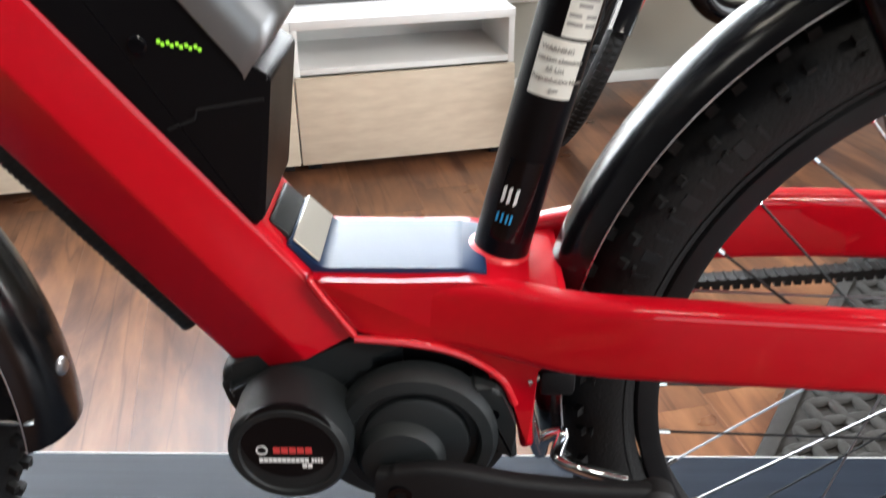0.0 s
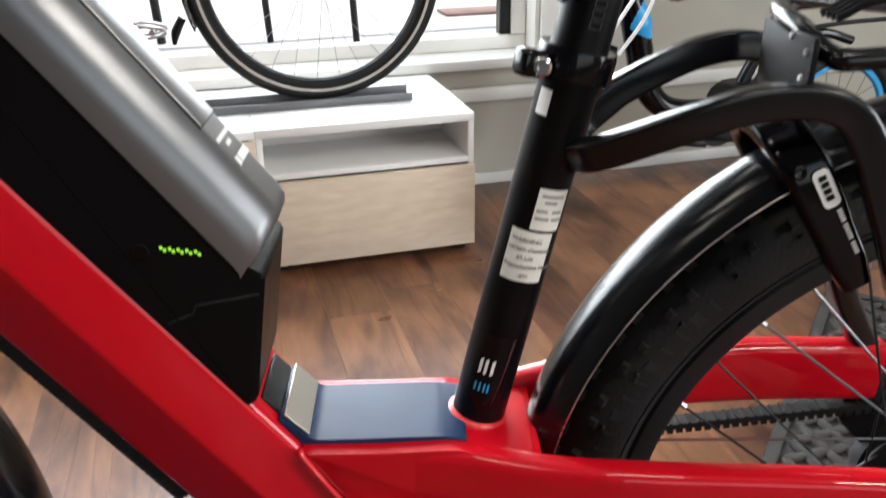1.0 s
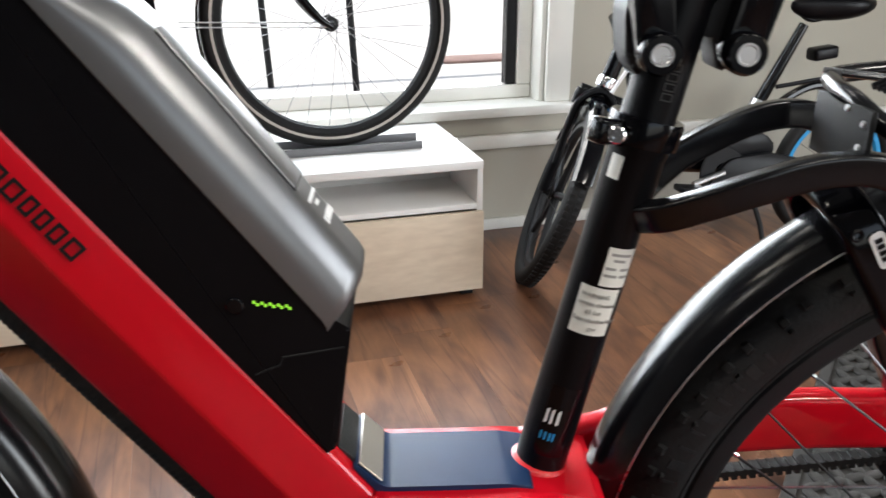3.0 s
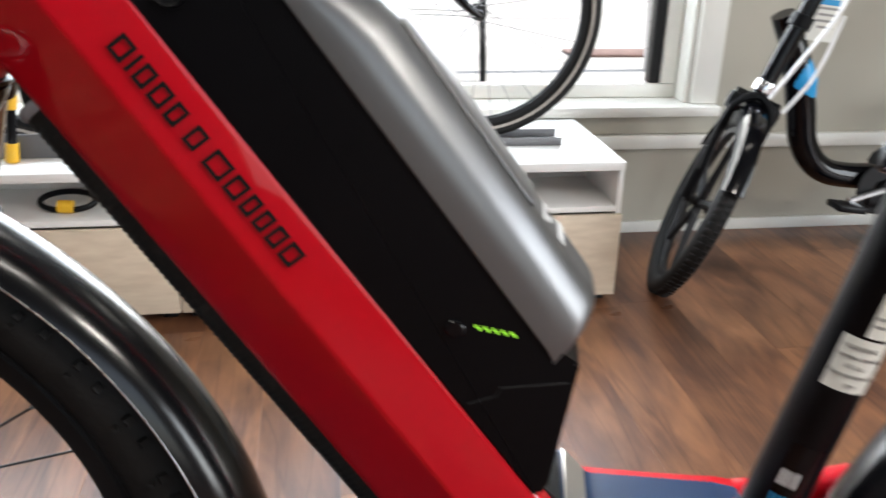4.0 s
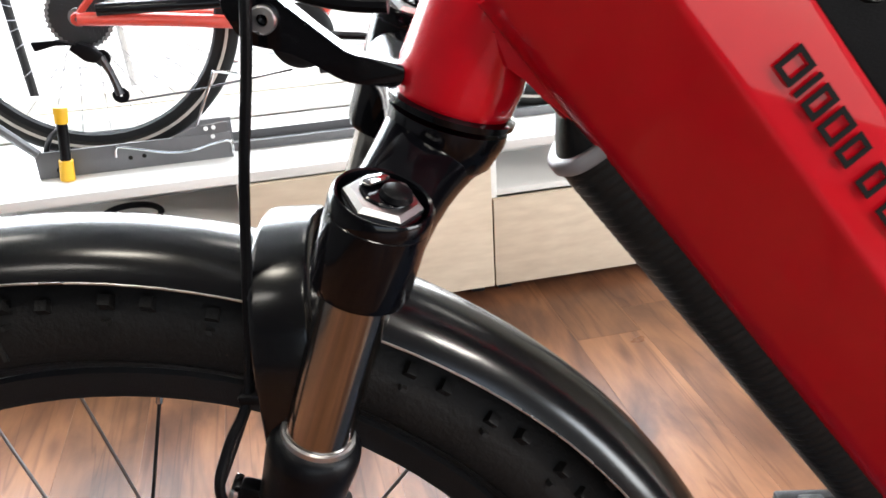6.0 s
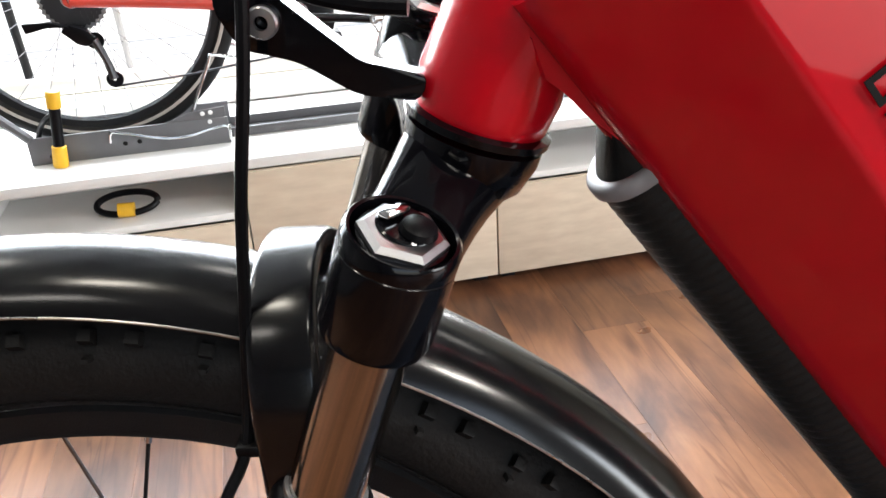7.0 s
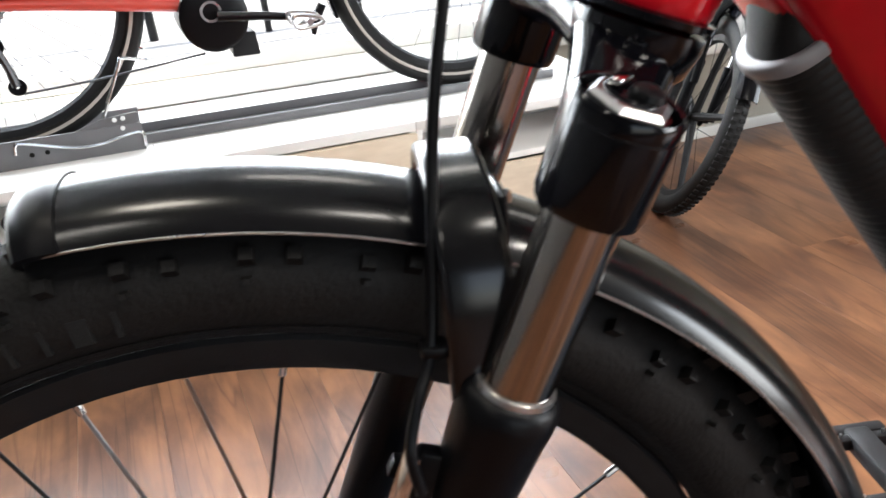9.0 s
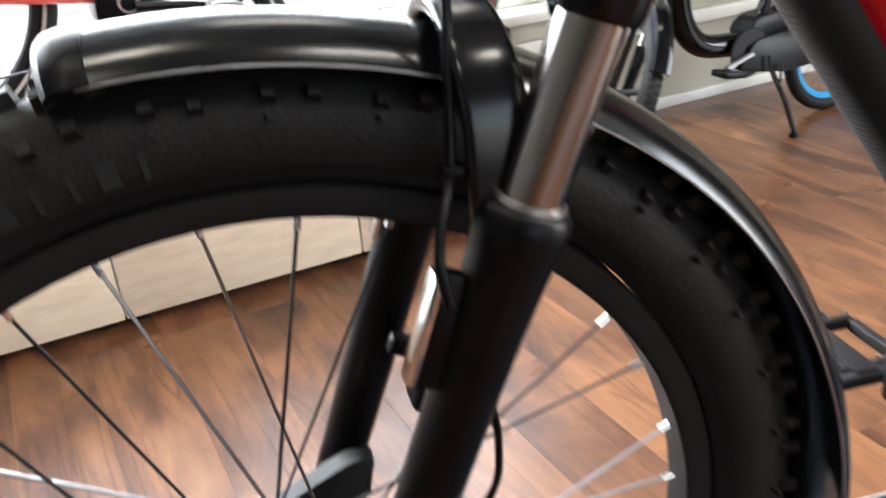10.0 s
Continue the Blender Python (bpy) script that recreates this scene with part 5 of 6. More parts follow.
STRIPE = material("reflective_stripe", (0.42, 0.38, 0.34), 0.4, var=0.08)
NV = (ROOM.to_3x3() @ Vector((0, 1, 0)))
dbike = thing("display_bike", uv(-0.2, DV, 0.49), "orange-red electric bike with black motor in the window display", "bicycle")
RWC, FWC = pu(-0.782, 0.852), pu(0.425, 0.852)
rw = slim_wheel("rear_wheel", RWC, NV, 0.380, 0.046, dbike, "rear wheel with a striped black tyre", 28)
fw = slim_wheel("front_wheel", FWC, NV, 0.380, 0.046, dbike, "front wheel with a striped black tyre", 28, turn=0.05)
part("chain_stay", tube([pu(-0.79, 0.842, -0.06), pu(-0.6, 0.822, -0.055), pu(-0.33, 0.786, -0.045)], 0.017, 14, 4), ORANGE, dbike)
part("chain_stay", tube([pu(-0.79, 0.842, 0.06), pu(-0.6, 0.822, 0.055), pu(-0.33, 0.786, 0.045)], 0.017, 14, 4), ORANGE, dbike)
part("chain_guard", tube([pu(-0.74, 0.862, -0.075), pu(-0.5, 0.855, -0.072), pu(-0.28, 0.845, -0.065)], 0.016, 12, 4), GLOSS, dbike, "black chain guard")
part("dropout", lathe([(0.006, -0.004), (0.015, -0.004), (0.017, 0), (0.015, 0.004), (0.006, 0.004)], pu(-0.79, 0.842, -0.064), NV, 28, closed=True), ORANGE, dbike)
for sg in (-1, 1):
    part("seat_stay", tube([pu(-0.79, 0.85, sg * 0.055), pu(-0.62, 1.02, sg * 0.05), pu(-0.47, 1.20, sg * 0.02)], 0.009, 10, 4), ORANGE, dbike)
part("seat_tube", tube([pu(-0.29, 0.80), pu(-0.44, 1.25)], 0.018, 14), ORANGE, dbike)
part("down_tube", tube([pu(-0.20, 0.80), pu(-0.15, 0.87), pu(0.12, 1.22)], 0.030, 18, 4), ORANGE, dbike)
part("tube_battery", slab(rounded([(-0.10, 0.80), (-0.06, 0.80), (-0.07, 0.95), (0.0, 1.05), (-0.10, 1.05)], 0.01, 2), DV - 0.03, DV + 0.03, 0.003, m=ROOM), PLASTIC, dbike, "black battery")
part("head_tube", tube([pu(0.155, 1.16), pu(0.12, 1.27)], 0.026, 16), ORANGE, dbike)
for sg in (-1, 1):
    part("fork_leg", tube([pu(0.425, 0.845, sg * 0.052), pu(0.36, 0.90, sg * 0.055), pu(0.18, 1.14, sg * 0.05)], [0.009, 0.014, 0.017], 14, 4), GLOSS, dbike)
mot = part("motor", lathe([(0, -0.085), (0.072, -0.085), (0.084, -0.078), (0.086, -0.05), (0.086, 0.05), (0.08, 0.06), (0, 0.06)], pu(-0.255, 0.752), NV, 48), PLASTIC, dbike, "black mid-drive motor")
part("motor_badge", lathe([(0.020, 0), (0.026, 0.001), (0.026, -0.003), (0.020, -0.003)], pu(-0.262, 0.768, -0.0865), NV, 28, closed=True), STEEL, mot)
part("crank_arm", tube([pu(-0.250, 0.757, -0.10), pu(-0.15, 0.748, -0.108), pu(-0.075, 0.738, -0.112)], [0.015, 0.011, 0.010], 12, 4), GLOSS, dbike)
bm = bmesh.new()
for dv in (-0.19, -0.125):
    bm2 = tube([pu(-0.085, 0.742, dv), pu(-0.075, 0.752, dv), pu(-0.02, 0.742, dv), pu(-0.012, 0.728, dv), pu(-0.07, 0.720, dv), pu(-0.085, 0.742, dv)], 0.005, 8, 3, bm)
rod(pu(-0.045, 0.735, -0.20), pu(-0.045, 0.735, -0.11), 0.008, 12, bm)
part("pedal", bm, STEEL, dbike, "silver cage pedal")
part("skid_plate", slab(rounded([(-0.215, 0.70), (-0.155, 0.70), (-0.148, 0.640), (-0.218, 0.640)], 0.004, 2), DV - 0.035, DV + 0.035, 0.002, m=ROOM), MATTE, dbike, "dark rectangular guard below the motor")
# cassette, derailleur and chain
cas = part("cassette", lathe([(0.0, -0.052), (0.022, -0.052), (0.024, -0.050)], pu(-0.79, 0.845), NV, 24), STEEL, dbike, "dark steel cassette")
for i, rr in enumerate((0.084, 0.075, 0.066, 0.057, 0.048, 0.040)):
    bm = bmesh.new()
    n = int(rr * 460)
    vs = [[], []]
    for j in range(n * 2):
        an = math.pi * j / n
        r2 = rr if j % 2 else rr - 0.005
        for s, off in ((0, 0.0), (1, 0.002)):
            vs[s].append(bm.verts.new(pu(-0.79 + r2 * math.cos(an), 0.845 + r2 * math.sin(an), -0.022 - 0.005 * i - off)))
    bm.faces.new(vs[0])
    bm.faces.new(vs[1][::-1])
    for j in range(n * 2):
        bm.faces.new((vs[0][j], vs[0][(j + 1) % (2 * n)], vs[1][(j + 1) % (2 * n)], vs[1][j]))
    part("sprocket", bm, COG, cas) if i else part("sprocket", bm, STEEL, cas)
der = part("derailleur", slab(rounded([(-0.805, 0.79), (-0.77, 0.775), (-0.745, 0.755), (-0.765, 0.735), (-0.79, 0.742), (-0.825, 0.775)], 0.008, 3), DV - 0.085, DV - 0.055, 0.004, m=ROOM), PLASTIC, dbike, "black rear derailleur")
part("cage", tube([pu(-0.755, 0.748, -0.07), pu(-0.738, 0.70, -0.07), pu(-0.728, 0.65, -0.07)], [0.012, 0.009, 0.012], 10, 4), COG, der)
for u, z in ((-0.752, 0.745), (-0.727, 0.648)):
    part("jockey_wheel", lathe([(0.004, -0.003), (0.020, -0.004), (0.021, 0), (0.020, 0.004), (0.004, 0.003)], pu(u, z, -0.07), NV, 22, closed=True), PLASTIC, der)
part("cable_arm", slab(rounded([(-0.905, 0.802), (-0.845, 0.800), (-0.80, 0.785), (-0.85, 0.788), (-0.90, 0.778)], 0.004, 2), DV - 0.09, DV - 0.07, 0.002, m=ROOM), PLASTIC, der)
ch = part("chain", tube([pu(-0.727, 0.630, -0.07), pu(-0.55, 0.640, -0.072), pu(-0.29, 0.668, -0.075)], 0.0030, 6), COG, dbike, "dark chain")
# front mudguard flap and wire stay
part("mudguard", sweep([pu(0.425 + 0.388 * math.cos(radians(t)), 0.848 + 0.388 * math.sin(radians(t))) for t in range(100, 206, 6)], [(-0.001, -0.024), (0.004, -0.030), (0.006, -0.030), (0.001, -0.022), (0.001, 0.022), (0.006, 0.030), (0.004, 0.030), (-0.001, 0.024)]), GLOSS, dbike, "black mudguard with a flared flap")
part("flap", tube([pu(0.035, 0.74), pu(0.012, 0.70), pu(0.004, 0.665)], [0.012, 0.014, 0.006], 10, 4), PLASTIC, dbike)
for dz in (0.0, 0.014):
    part("wire_stay", rod(pu(-0.01, 0.858 + dz, -0.04), pu(0.41, 0.846 + dz, -0.05), 0.002, 6), STEEL, dbike)

# the track stand that holds it
stand = thing("track_stand", uv(-0.1, DV, 0.455), "grey steel wheel track stand on top of the cabinets", "bike stand")
part("wheel_tray", span((-0.965, 2.435, 0.4555), (-0.475, 2.442, 0.525), 0.001, ROOM), TRACK, stand)
part("wheel_tray", span((-0.965, 2.585, 0.4555), (-0.475, 2.592, 0.525), 0.001, ROOM), TRACK, stand)
part("tray_floor", span((-0.965, 2.4425, 0.4555), (-0.475, 2.5845, 0.462), 0, ROOM), TRACK, stand)
part("rail_side", span((-0.474, 2.478, 0.4555), (0.700, 2.483, 0.480), 0.001, ROOM), TRACK, stand)
part("rail_side", span((-0.474, 2.557, 0.4555), (0.700, 2.562, 0.488), 0.001, ROOM), TRACK, stand)
part("rail_floor", span((-0.474, 2.4835, 0.4555), (0.700, 2.5565, 0.464), 0, ROOM), TRACK, stand)
part("rear_strut", rod(uv(-0.955, 2.44, 0.52), uv(-1.16, 2.50, 0.70), 0.012, 8), TRACK, stand)
for dv in (-0.075, 0.07):
    part("wire_hoop", tube([pu(-0.575, 0.500, dv), pu(-0.565, 0.53, dv), pu(-0.50, 0.665, dv), pu(-0.487, 0.683, dv), pu(-0.43, 0.672, dv)], 0.0042, 10, 5), CHROME, stand, "zinc wire hoop")
part("wire_hoop", tube([pu(-0.77, 0.492, -0.085), pu(-0.765, 0.515, -0.085), pu(-0.745, 0.516, -0.085), pu(-0.64, 0.490, -0.09), pu(-0.575, 0.488, -0.09), pu(-0.52, 0.498, -0.085), pu(-0.478, 0.500, -0.085), pu(-0.474, 0.465, -0.088)], 0.0045, 10, 5), CHROME, stand, "zinc wire hoop")
part("hoop_plate", slab(rounded([(-0.63, 0.525), (-0.48, 0.525), (-0.478, 0.553), (-0.57, 0.545)], 0.004, 2), 2.437, 2.441, 0.0, m=ROOM), TRACK, stand)
for u, z in ((-0.535, 0.540), (-0.515, 0.541), (-0.52, 0.517), (-0.70, 0.487), (-0.735, 0.486)):
    part("slot_screw", lathe([(0, 0.002), (0.005, 0.002), (0.006, 0)], uv(u, 2.4345, z), -NV, 12), PRINT if z > 0.51 else INK, stand)

# shackle lock beside the wheel
ulock = thing("shackle_lock", uv(-0.885, 2.405, 0.456), "black and yellow shackle lock standing on the cabinet", "bike lock")
a, b = uv(-0.892, 2.405, 0.4565), uv(-0.868, 2.405, 0.645)
part("crossbar", rod(a.lerp(b, 0.25), a.lerp(b, 0.78), 0.0135, 18), PLASTIC, ulock)
part("end_cap", lathe([(0, 0), (0.018, 0), (0.019, 0.004), (0.0175, 0.052), (0.014, 0.054)], a, b - a, 20), YELLOW, ulock, "yellow end cap")
part("end_cap", lathe([(0, 0), (0.0165, 0), (0.0175, 0.004), (0.0165, 0.040), (0.013, 0.042)], b, a - b, 20), YELLOW, ulock, "yellow end cap")
part("shackle", tube([a.lerp(b, 0.72), uv(-0.905, 2.43, 0.572), uv(-0.93, 2.47, 0.545), uv(-0.95, 2.49, 0.50), uv(-0.93, 2.46, 0.475), a.lerp(b, 0.12)], 0.007, 10, 6), PLASTIC, ulock)
# cable lock in the open slot
clock = thing("cable_lock", uv(-0.76, 2.39, 0.318), "coiled black cable lock with a yellow barrel", "bike lock")
ring = [uv(-0.755 + 0.075 * math.cos(t), 2.385 + 0.030 * math.sin(t), 0.345 + 0.018 * math.sin(t)) for t in np.linspace(0, 6.1, 22)]
part("cable", tube(ring, 0.0085, 10, 2), PLASTIC, clock)
part("barrel", tube([uv(-0.775, 2.352, 0.340), uv(-0.735, 2.352, 0.338)], 0.0185, 16), YELLOW, clock, "yellow lock barrel")

# ---- the black and blue bike by the wall ----
bb2 = thing("folding_bike", (0.60, 2.62, 0), "black and blue low-step electric bike parked by the wall", "bicycle")
BV = 2.45


def fb(u, v, z=0.0):
    return uv(u - 0.05 - 0.05 * min(1.0, max(0.0, (u - 1.4) / 0.5)), v, z)


wc = Vector((0.320, 2.590, 0.0))
wup = Vector((0.36, 0.05, 0.93)).normalized()
whd = Vector((-0.11, -1.0, 0.0))
whd = (whd - wup * wup.dot(whd)).normalized()
wax = whd.cross(wup).normalized()
wcc = wc + wup * 0.315
fwb = slim_wheel("front_wheel", wcc, wax, 0.315, 0.062, bb2, "front wheel with black cast spokes and thick tyre", 10, MATTE, False, MATTE)
for k in range(5):
    an = 2 * math.pi * k / 5 + 0.3
    q = wax.to_track_quat("Z", "Y")
    part("cast_spoke", tube([wcc, wcc + q @ Vector((0.25 * math.cos(an), 0.25 * math.sin(an), 0))], [0.014, 0.009], 8), MATTE, fwb)
bm = bmesh.new()
for k in range(90):
    an = 2 * math.pi * k / 90
    q = wax.to_track_quat("Z", "Y")
    for yy in (-0.012, 0.012):
        p = wcc + q @ Vector((0.3135 * math.cos(an), 0.3135 * math.sin(an), yy))
        rot = q.to_matrix().to_4x4() @ Matrix.Rotation(an, 4, "Z")
        bmesh.ops.create_cube(bm, size=1.0, matrix=Matrix.Translation(p) @ rot @ Matrix.Diagonal((0.006, 0.010, 0.015, 1)))
tagged(part("tread", bm, RUBBER, fwb), kind="stuff")
# steering head and sprung fork
crown = wc + wup * 0.665
for sg in (-1, 1):
    o = wax * (0.052 * sg)
    part("fork_leg", tube([wcc + o, wcc + wup * 0.17 + o], [0.017, 0.020], 14), PLASTIC, bb2)
    part("stanchion", rod(wcc + wup * 0.16 + o, crown - wup * 0.04 + o, 0.013, 14), CHROME, bb2, "chromed stanchion")
    part("crown_end", lathe([(0, -0.03), (0.022, -0.03), (0.024, 0), (0.020, 0.022), (0, 0.024)], crown - wup * 0.02 + o * 1.15, wup, 18), PLASTIC, bb2)
part("fork_crown", tube([crown - wax * 0.07, crown, crown + wax * 0.07], 0.018, 12), PLASTIC, bb2)
arch = [wcc + wup * 0.10 - wax * 0.05, wcc + wup * 0.30 - wax * 0.062, wcc + wup * 0.365, wcc + wup * 0.30 + wax * 0.062, wcc + wup * 0.10 + wax * 0.05]
part("fork_arch", tube([p - whd * -0.02 for p in arch], 0.013, 10, 6), PLASTIC, bb2)
gpts = []
for t in range(20, 160, 8):
    gpts.append(wcc + (whd * math.cos(radians(t)) + wup * math.sin(radians(t))) * 0.338)
bm = bmesh.new()
rings = []
for p in gpts:
    rd = (p - wcc).normalized()
    rings.append([bm.verts.new(p + wax * y + rd * h) for y, h in ((-0.033, -0.018), (-0.026, 0.002), (0, 0.010), (0.026, 0.002), (0.033, -0.018), (0.024, -0.004), (0, 0.005), (-0.024, -0.004))])
for r0, r1 in zip(rings, rings[1:]):
    for j in range(8):
        bm.faces.new((r0[j], r0[(j + 1) % 8], r1[(j + 1) % 8], r1[j]))
bm.faces.new(rings[0][::-1])
bm.faces.new(rings[-1])
part("front_mudguard", bm, GLOSS, bb2, "glossy black mudguard")
part("reflector_band", tube([wcc + wup * 0.13 - wax * 0.074, wcc + wup * 0.22 - wax * 0.074], 0.006, 8), ORANGE, bb2, "red reflector")
stem_top = crown + (ROOM.to_3x3() @ Vector((0.39, 0.0, 0.92))).normalized() * 0.60
part("steering_column", tube([crown, stem_top], 0.026, 18), GLOSS, bb2)
part("column_collar", lathe([(0.02, -0.02), (0.032, -0.018), (0.033, 0.0), (0.03, 0.014), (0.02, 0.016)], crown + (stem_top - crown) * 0.08, stem_top - crown, 22, closed=True), CHROME, bb2, "silver collar")
part("clamp", lathe([(0.02, -0.02), (0.034, -0.018), (0.034, 0.018), (0.02, 0.02)], crown + (stem_top - crown) * 0.42, stem_top - crown, 22, closed=True), PLASTIC, bb2)
part("brake_cable", tube([crown + Vector((0.02, -0.06, 0.02)), crown + Vector((0.10, -0.06, 0.15)), crown + Vector((0.16, -0.05, 0.24)), crown + Vector((0.20, -0.04, 0.32))], 0.006, 8, 6), PRINT, bb2, "pale grey cable")
part("brake_cable", tube([crown + Vector((0.06, -0.07, -0.02)), crown + Vector((0.14, -0.06, 0.10)), crown + Vector((0.19, -0.05, 0.26))], 0.006, 8, 6), PRINT, bb2, "pale grey cable")
# low frame tube, blue at its upper bend
f0 = [fb(1.40, BV, 0.86), fb(1.47, BV, 0.74), fb(1.525, BV, 0.58), fb(1.56, BV, 0.46), fb(1.64, BV, 0.375), fb(1.76, BV, 0.345), fb(1.95, BV, 0.345), fb(2.08, BV, 0.38)]
part("main_tube", tube(f0, [0.036, 0.044, 0.046, 0.044, 0.042, 0.042, 0.045, 0.04], 20, 6), GLOSS, bb2)
part("blue_panel", tube([fb(1.478, BV - 0.006, 0.745), fb(1.508, BV - 0.008, 0.66), fb(1.535, BV - 0.006, 0.585)], [0.030, 0.0465, 0.030], 20, 6), BLUE, bb2, "bright blue painted panel")
part("chain_ring", lathe([(0.03, -0.004), (0.085, -0.004), (0.088, 0), (0.085, 0.004), (0.03, 0.004)], fb(1.86, BV - 0.06, 0.315), NV, 36, closed=True), MATTE, bb2)
part("crank_arm", tube([fb(1.86, BV - 0.075, 0.315), fb(1.72, BV - 0.085, 0.285)], 0.010, 10), STEEL, bb2)
part("pedal", boxed((0.10, 0.075, 0.022), ROOM @ pose(1.605, BV - 0.13, 0.282, 0, 8, 0), 0.006), PLASTIC, bb2)
part("rear_mudguard", tube([fb(2.02, BV, 0.40), fb(2.10, BV, 0.52), fb(2.25, BV, 0.585), fb(2.40, BV, 0.55)], 0.016, 10, 6), GLOSS, bb2)
slim_wheel("rear_wheel", fb(2.38, BV, 0.262), NV, 0.262, 0.050, bb2, "rear wheel with a bright blue rim", 20, BLUE, False, MATTE)
part("chain_stay", tube([fb(1.95, BV - 0.05, 0.33), fb(2.38, BV - 0.06, 0.262)], 0.013, 10), GLOSS, bb2)
part("seat_tube", tube([fb(1.94, BV, 0.36), fb(2.02, BV, 0.53), fb(2.165, BV, 0.80)], [0.024, 0.022, 0.017], 14), GLOSS, bb2)
part("seat_clamp", lathe([(0.018, -0.015), (0.03, -0.014), (0.03, 0.014), (0.018, 0.015)], fb(2.02, BV, 0.53), fb(2.165, BV, 0.80) - fb(2.02, BV, 0.53), 18, closed=True), STEEL, bb2)
part("chain_guard", slab(rounded([(1.70, 0.26), (1.78, 0.36), (1.95, 0.37), (2.24, 0.30), (2.26, 0.24), (1.95, 0.22)], 0.03, 4), BV - 0.075, BV - 0.055, 0.005, 2, ROOM), PLASTIC, bb2, "black chain guard")
part("motor", slab(rounded([(1.76, 0.36), (1.80, 0.43), (1.93, 0.44), (1.99, 0.38), (1.94, 0.34)], 0.025, 4), BV - 0.05, BV + 0.05, 0.010, 2, ROOM), PLASTIC, bb2, "black motor and battery block")
part("stand_spring", tube([fb(1.93, BV - 0.09, 0.30), fb(1.95, BV - 0.10, 0.22), fb(1.985, BV - 0.10, 0.19), fb(2.00, BV - 0.09, 0.26)], 0.005, 8, 5), MATTE, bb2, "bent wire bracket")
sd = bmesh.new()
bmesh.ops.create_uvsphere(sd, u_segments=24, v_segments=14, radius=1.0, matrix=ROOM @ Matrix.Translation((2.17, BV, 0.865)) @ Matrix.Diagonal((0.17, 0.085, 0.055, 1)))
sx = fb(2.27, BV, 0.865)
ux = ROOM.to_3x3() @ Vector((1, 0, 0))
for v in sd.verts:
    k = (v.co - sx).dot(ux) / 0.17
    w = 0.45 + 0.65 / (1 + math.exp(-4 * (k - 0.1)))
    d = (v.co - sx).dot(NV)
    v.co += NV * (d * (w - 1))
    if v.co.z > 0.88:
        v.co.z = 0.88 + (v.co.z - 0.88) * 0.4
part("saddle", sd, PLASTIC, bb2, "black padded saddle")
part("saddle_rail", tube([fb(2.13, BV, 0.85), fb(2.20, BV, 0.815), fb(2.33, BV, 0.845)], 0.010, 8, 4), PLASTIC, bb2)
part("rear_light", boxed((0.10, 0.06, 0.045), ROOM @ pose(2.160, BV, 0.70, 0, -6, 0), 0.012, 3), PLASTIC, bb2)
part("carrier", tube([fb(2.05, BV - 0.05, 0.60), fb(2.30, BV - 0.06, 0.625), fb(2.62, BV - 0.06, 0.63)], 0.008, 8, 4), PLASTIC, bb2)
part("kick_stand", tube([fb(2.00, BV - 0.03, 0.25), fb(2.015, BV - 0.11, 0.12), fb(2.012, 2.285, 0.02)], 0.0095, 10), MATTE, bb2, "dark kickstand")
part("stand_foot", lathe([(0, 0), (0.016, 0), (0.017, 0.008), (0.010, 0.022)], fb(2.012, 2.285, 0.0), (0, 0, 1), 14), PLASTIC, bb2)
tag = thing("price_tag", fb(1.482, BV - 0.075, 0.87), "white printed paper price tag hanging from the handlebar", "tag")
part("paper", boxed((0.085, 0.0015, 0.135), ROOM @ pose(1.435, BV - 0.09, 0.86, 0, 6, -8)), PAPER, tag)
for i, (w, mt) in enumerate(((0.07, BLUE), (0.07, INK_GREY), (0.05, INK_GREY), (0.06, INK_GREY), (0.045, INK_GREY))):
    part("print_line", boxed((w, 0.0012, 0.007 if i else 0.016), ROOM @ pose(1.435, BV - 0.0915, 0.905 - 0.018 * i, 0, 6, -8)), mt, tag)
part("loop", tube([fb(1.485, BV - 0.09, 0.925), fb(1.46, BV - 0.06, 1.02), fb(1.44, BV - 0.02, 1.06)], 0.0015, 6), PRINT, tag)

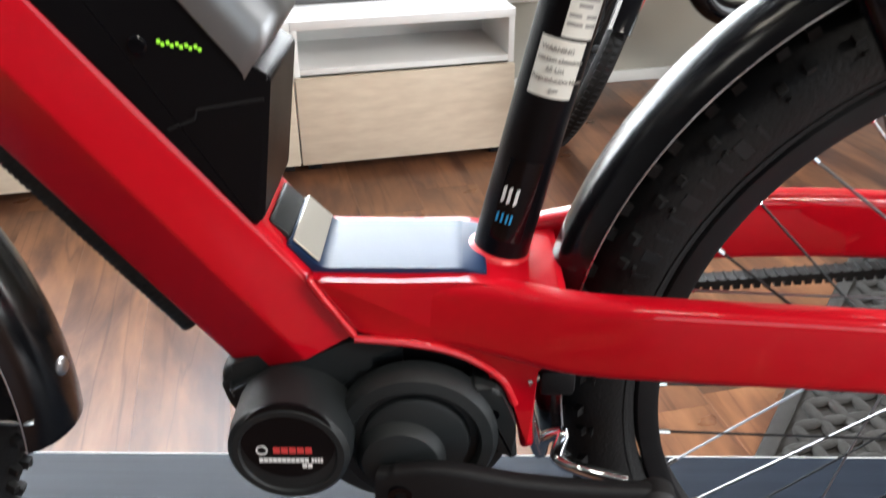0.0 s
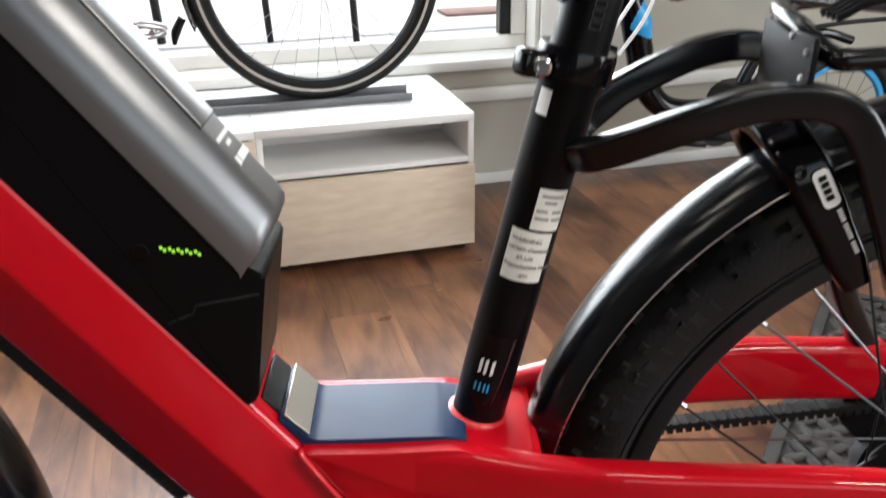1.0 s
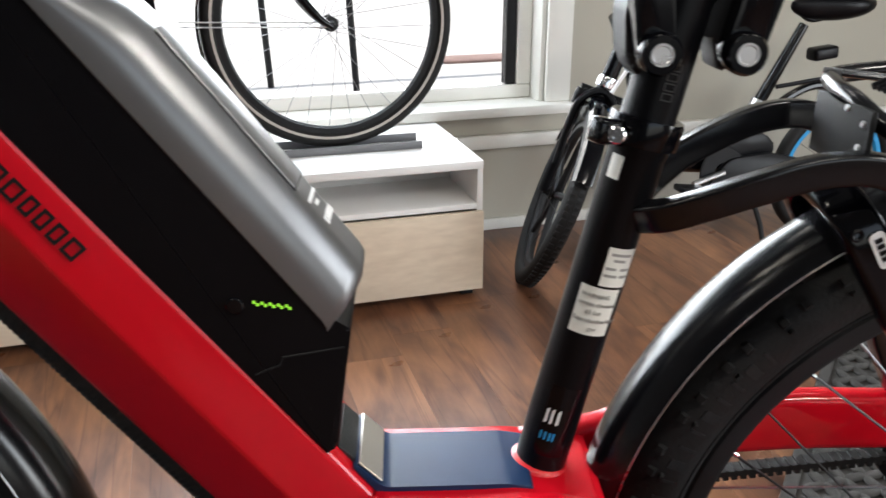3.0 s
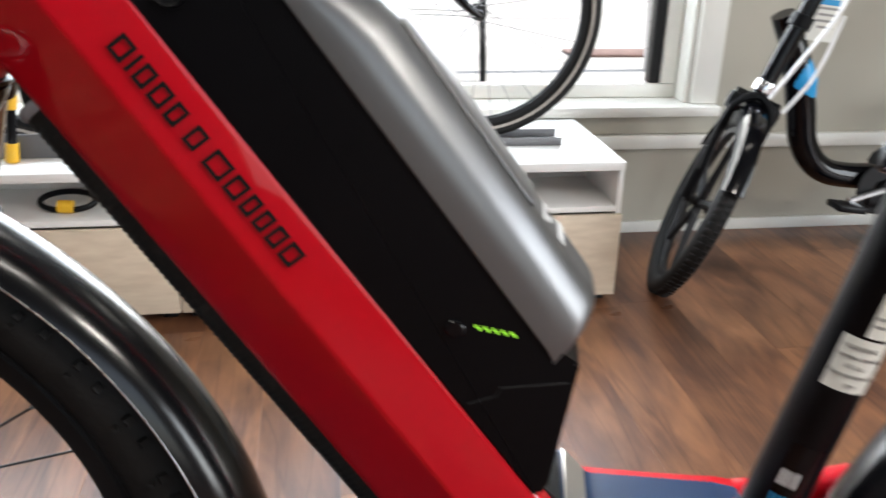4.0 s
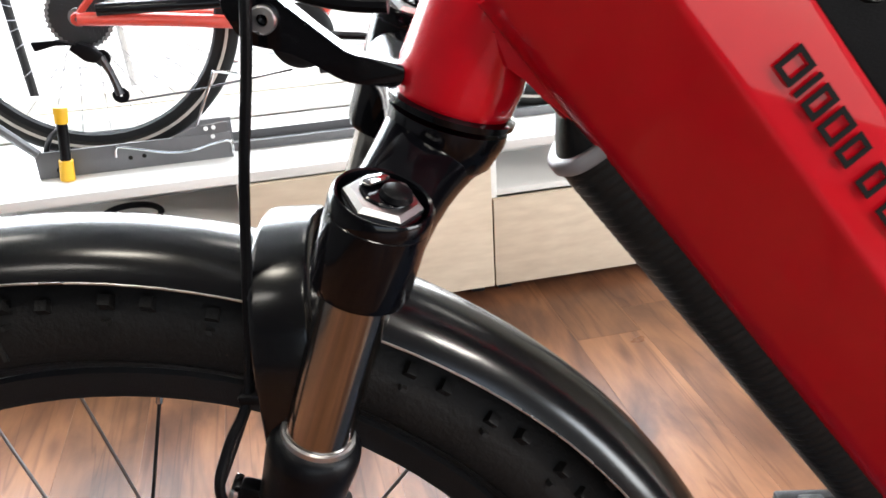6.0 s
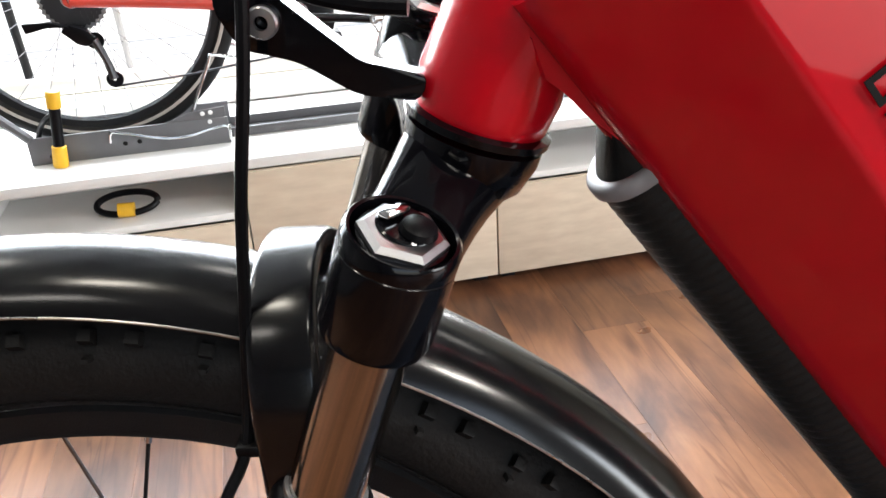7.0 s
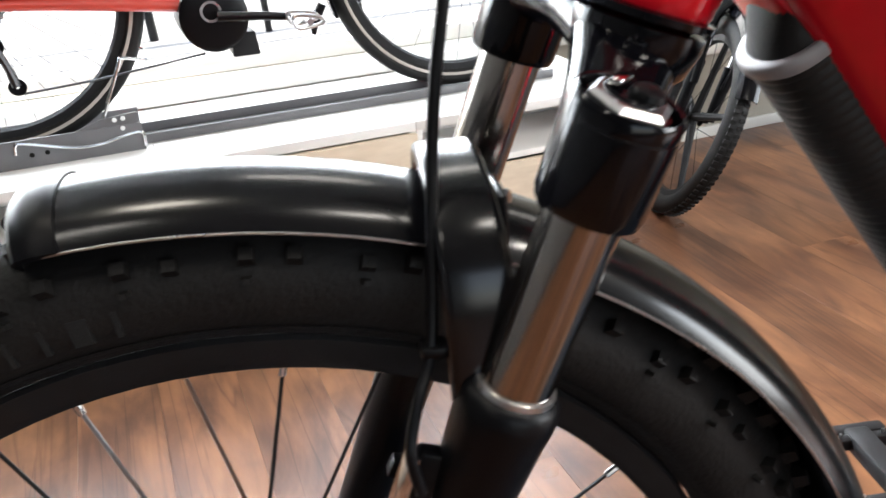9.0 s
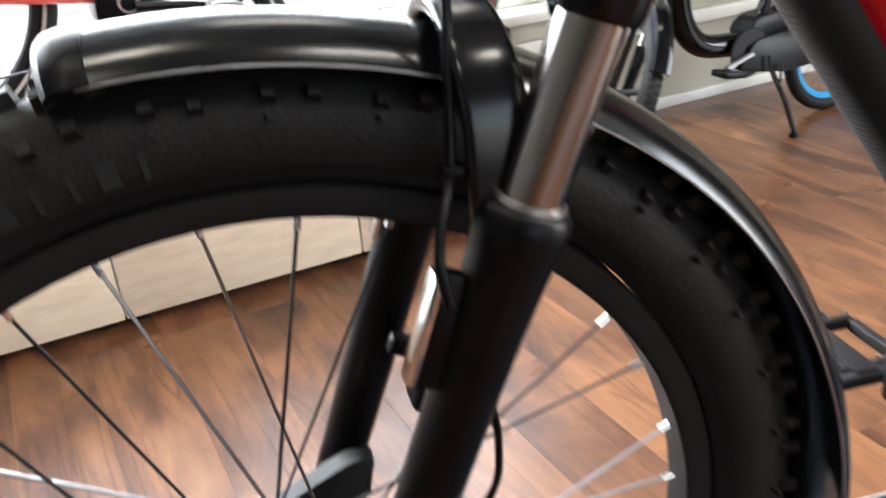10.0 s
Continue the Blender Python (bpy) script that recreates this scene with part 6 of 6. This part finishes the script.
# ---- woven door mat ----
mat_at = Matrix.Translation((1.175, 2.13, 0.0)) @ Matrix.Rotation(math.atan2(-0.845, -0.535), 4, "Z")   # x down along its long side, y across
mat_ob = thing("door_mat", mat_at @ Matrix.Translation((0.62, 0.40, 0)), "grey-brown braided door mat lying on the floor", "mat")
bm = span((0.0, 0.0, 0.0008), (1.25, 0.80, 0.006))
bmesh.ops.transform(bm, matrix=mat_at, verts=bm.verts)
part("backing", bm, MAT, mat_ob)
for lo, hi in (((0, 0, 0.006), (1.25, 0.030, 0.013)), ((0, 0.770, 0.006), (1.25, 0.80, 0.013)), ((0, 0.0305, 0.006), (0.030, 0.7695, 0.013)), ((1.220, 0.0305, 0.006), (1.25, 0.7695, 0.013))):
    bm = span(lo, hi, 0.004)
    bmesh.ops.transform(bm, matrix=mat_at, verts=bm.verts)
    part("border", bm, MAT, mat_ob)
bm = bmesh.new()
rnd = random.Random(2)
vs0 = bmesh.new()
bmesh.ops.create_uvsphere(vs0, u_segments=10, v_segments=6, radius=1.0)
vc = [v.co.copy() for v in vs0.verts]
fc = [[v.index for v in f.verts] for f in vs0.faces]
vs0.free()
for i in range(32):
    for j in range(20):
        x, y = 0.062 + i * 0.0363, 0.060 + j * 0.0358
        sgn = 1 if (i + j) % 2 else -1
        m = mat_at @ Matrix.Translation((x + rnd.uniform(-0.003, 0.003), y, 0.0105)) @ Matrix.Rotation(radians(sgn * 42 + rnd.uniform(-5, 5)), 4, "Z") @ Matrix.Diagonal((0.030, 0.0125, 0.009, 1))
        vv = [bm.verts.new(m @ Vector((math.copysign(abs(c.x) ** 0.7, c.x), c.y, c.z))) for c in vc]
        for f in fc:
            bm.faces.new([vv[k] for k in f])
tagged(part("braid", bm, MAT, mat_ob), kind="stuff")


# ---- floor planks ----
floor = bpy.data.objects["floor"]
PW, PL = 0.178, 1.21
LO, HI = -4.04, WV - 0.002
meshes = {}


def plank_mesh(length):
    key = round(length, 3)
    if key not in meshes:
        bm = boxed((length - 0.0002, PW - 0.0002, 0.006), Matrix.Translation((0, 0, -0.003)))
        bmesh.ops.bevel(bm, geom=[e for e in bm.edges if all(v.co.z > -0.001 for v in e.verts)], offset=0.0003, segments=1, affect="EDGES")
        me = bpy.data.meshes.new("plank")
        bm.to_mesh(me)
        bm.free()
        me.materials.append(WOOD)
        meshes[key] = me
    return meshes[key]


rnd = random.Random(4)
for i in range(-20, 24):
    u = 0.055 + i * PW
    if not -3.5 < u < 4.1:
        continue
    off = rnd.random() * PL
    for j in range(-5, 4):
        v0, v1 = max(LO, j * PL + off), min(HI, (j + 1) * PL + off)
        if v1 - v0 < 0.02:
            continue
        ob = new("plank", plank_mesh(v1 - v0))
        ob.matrix_basis = ROOM @ pose(u, (v0 + v1) / 2, 0.0, 0, 0, 90)
        hang(ob, floor)
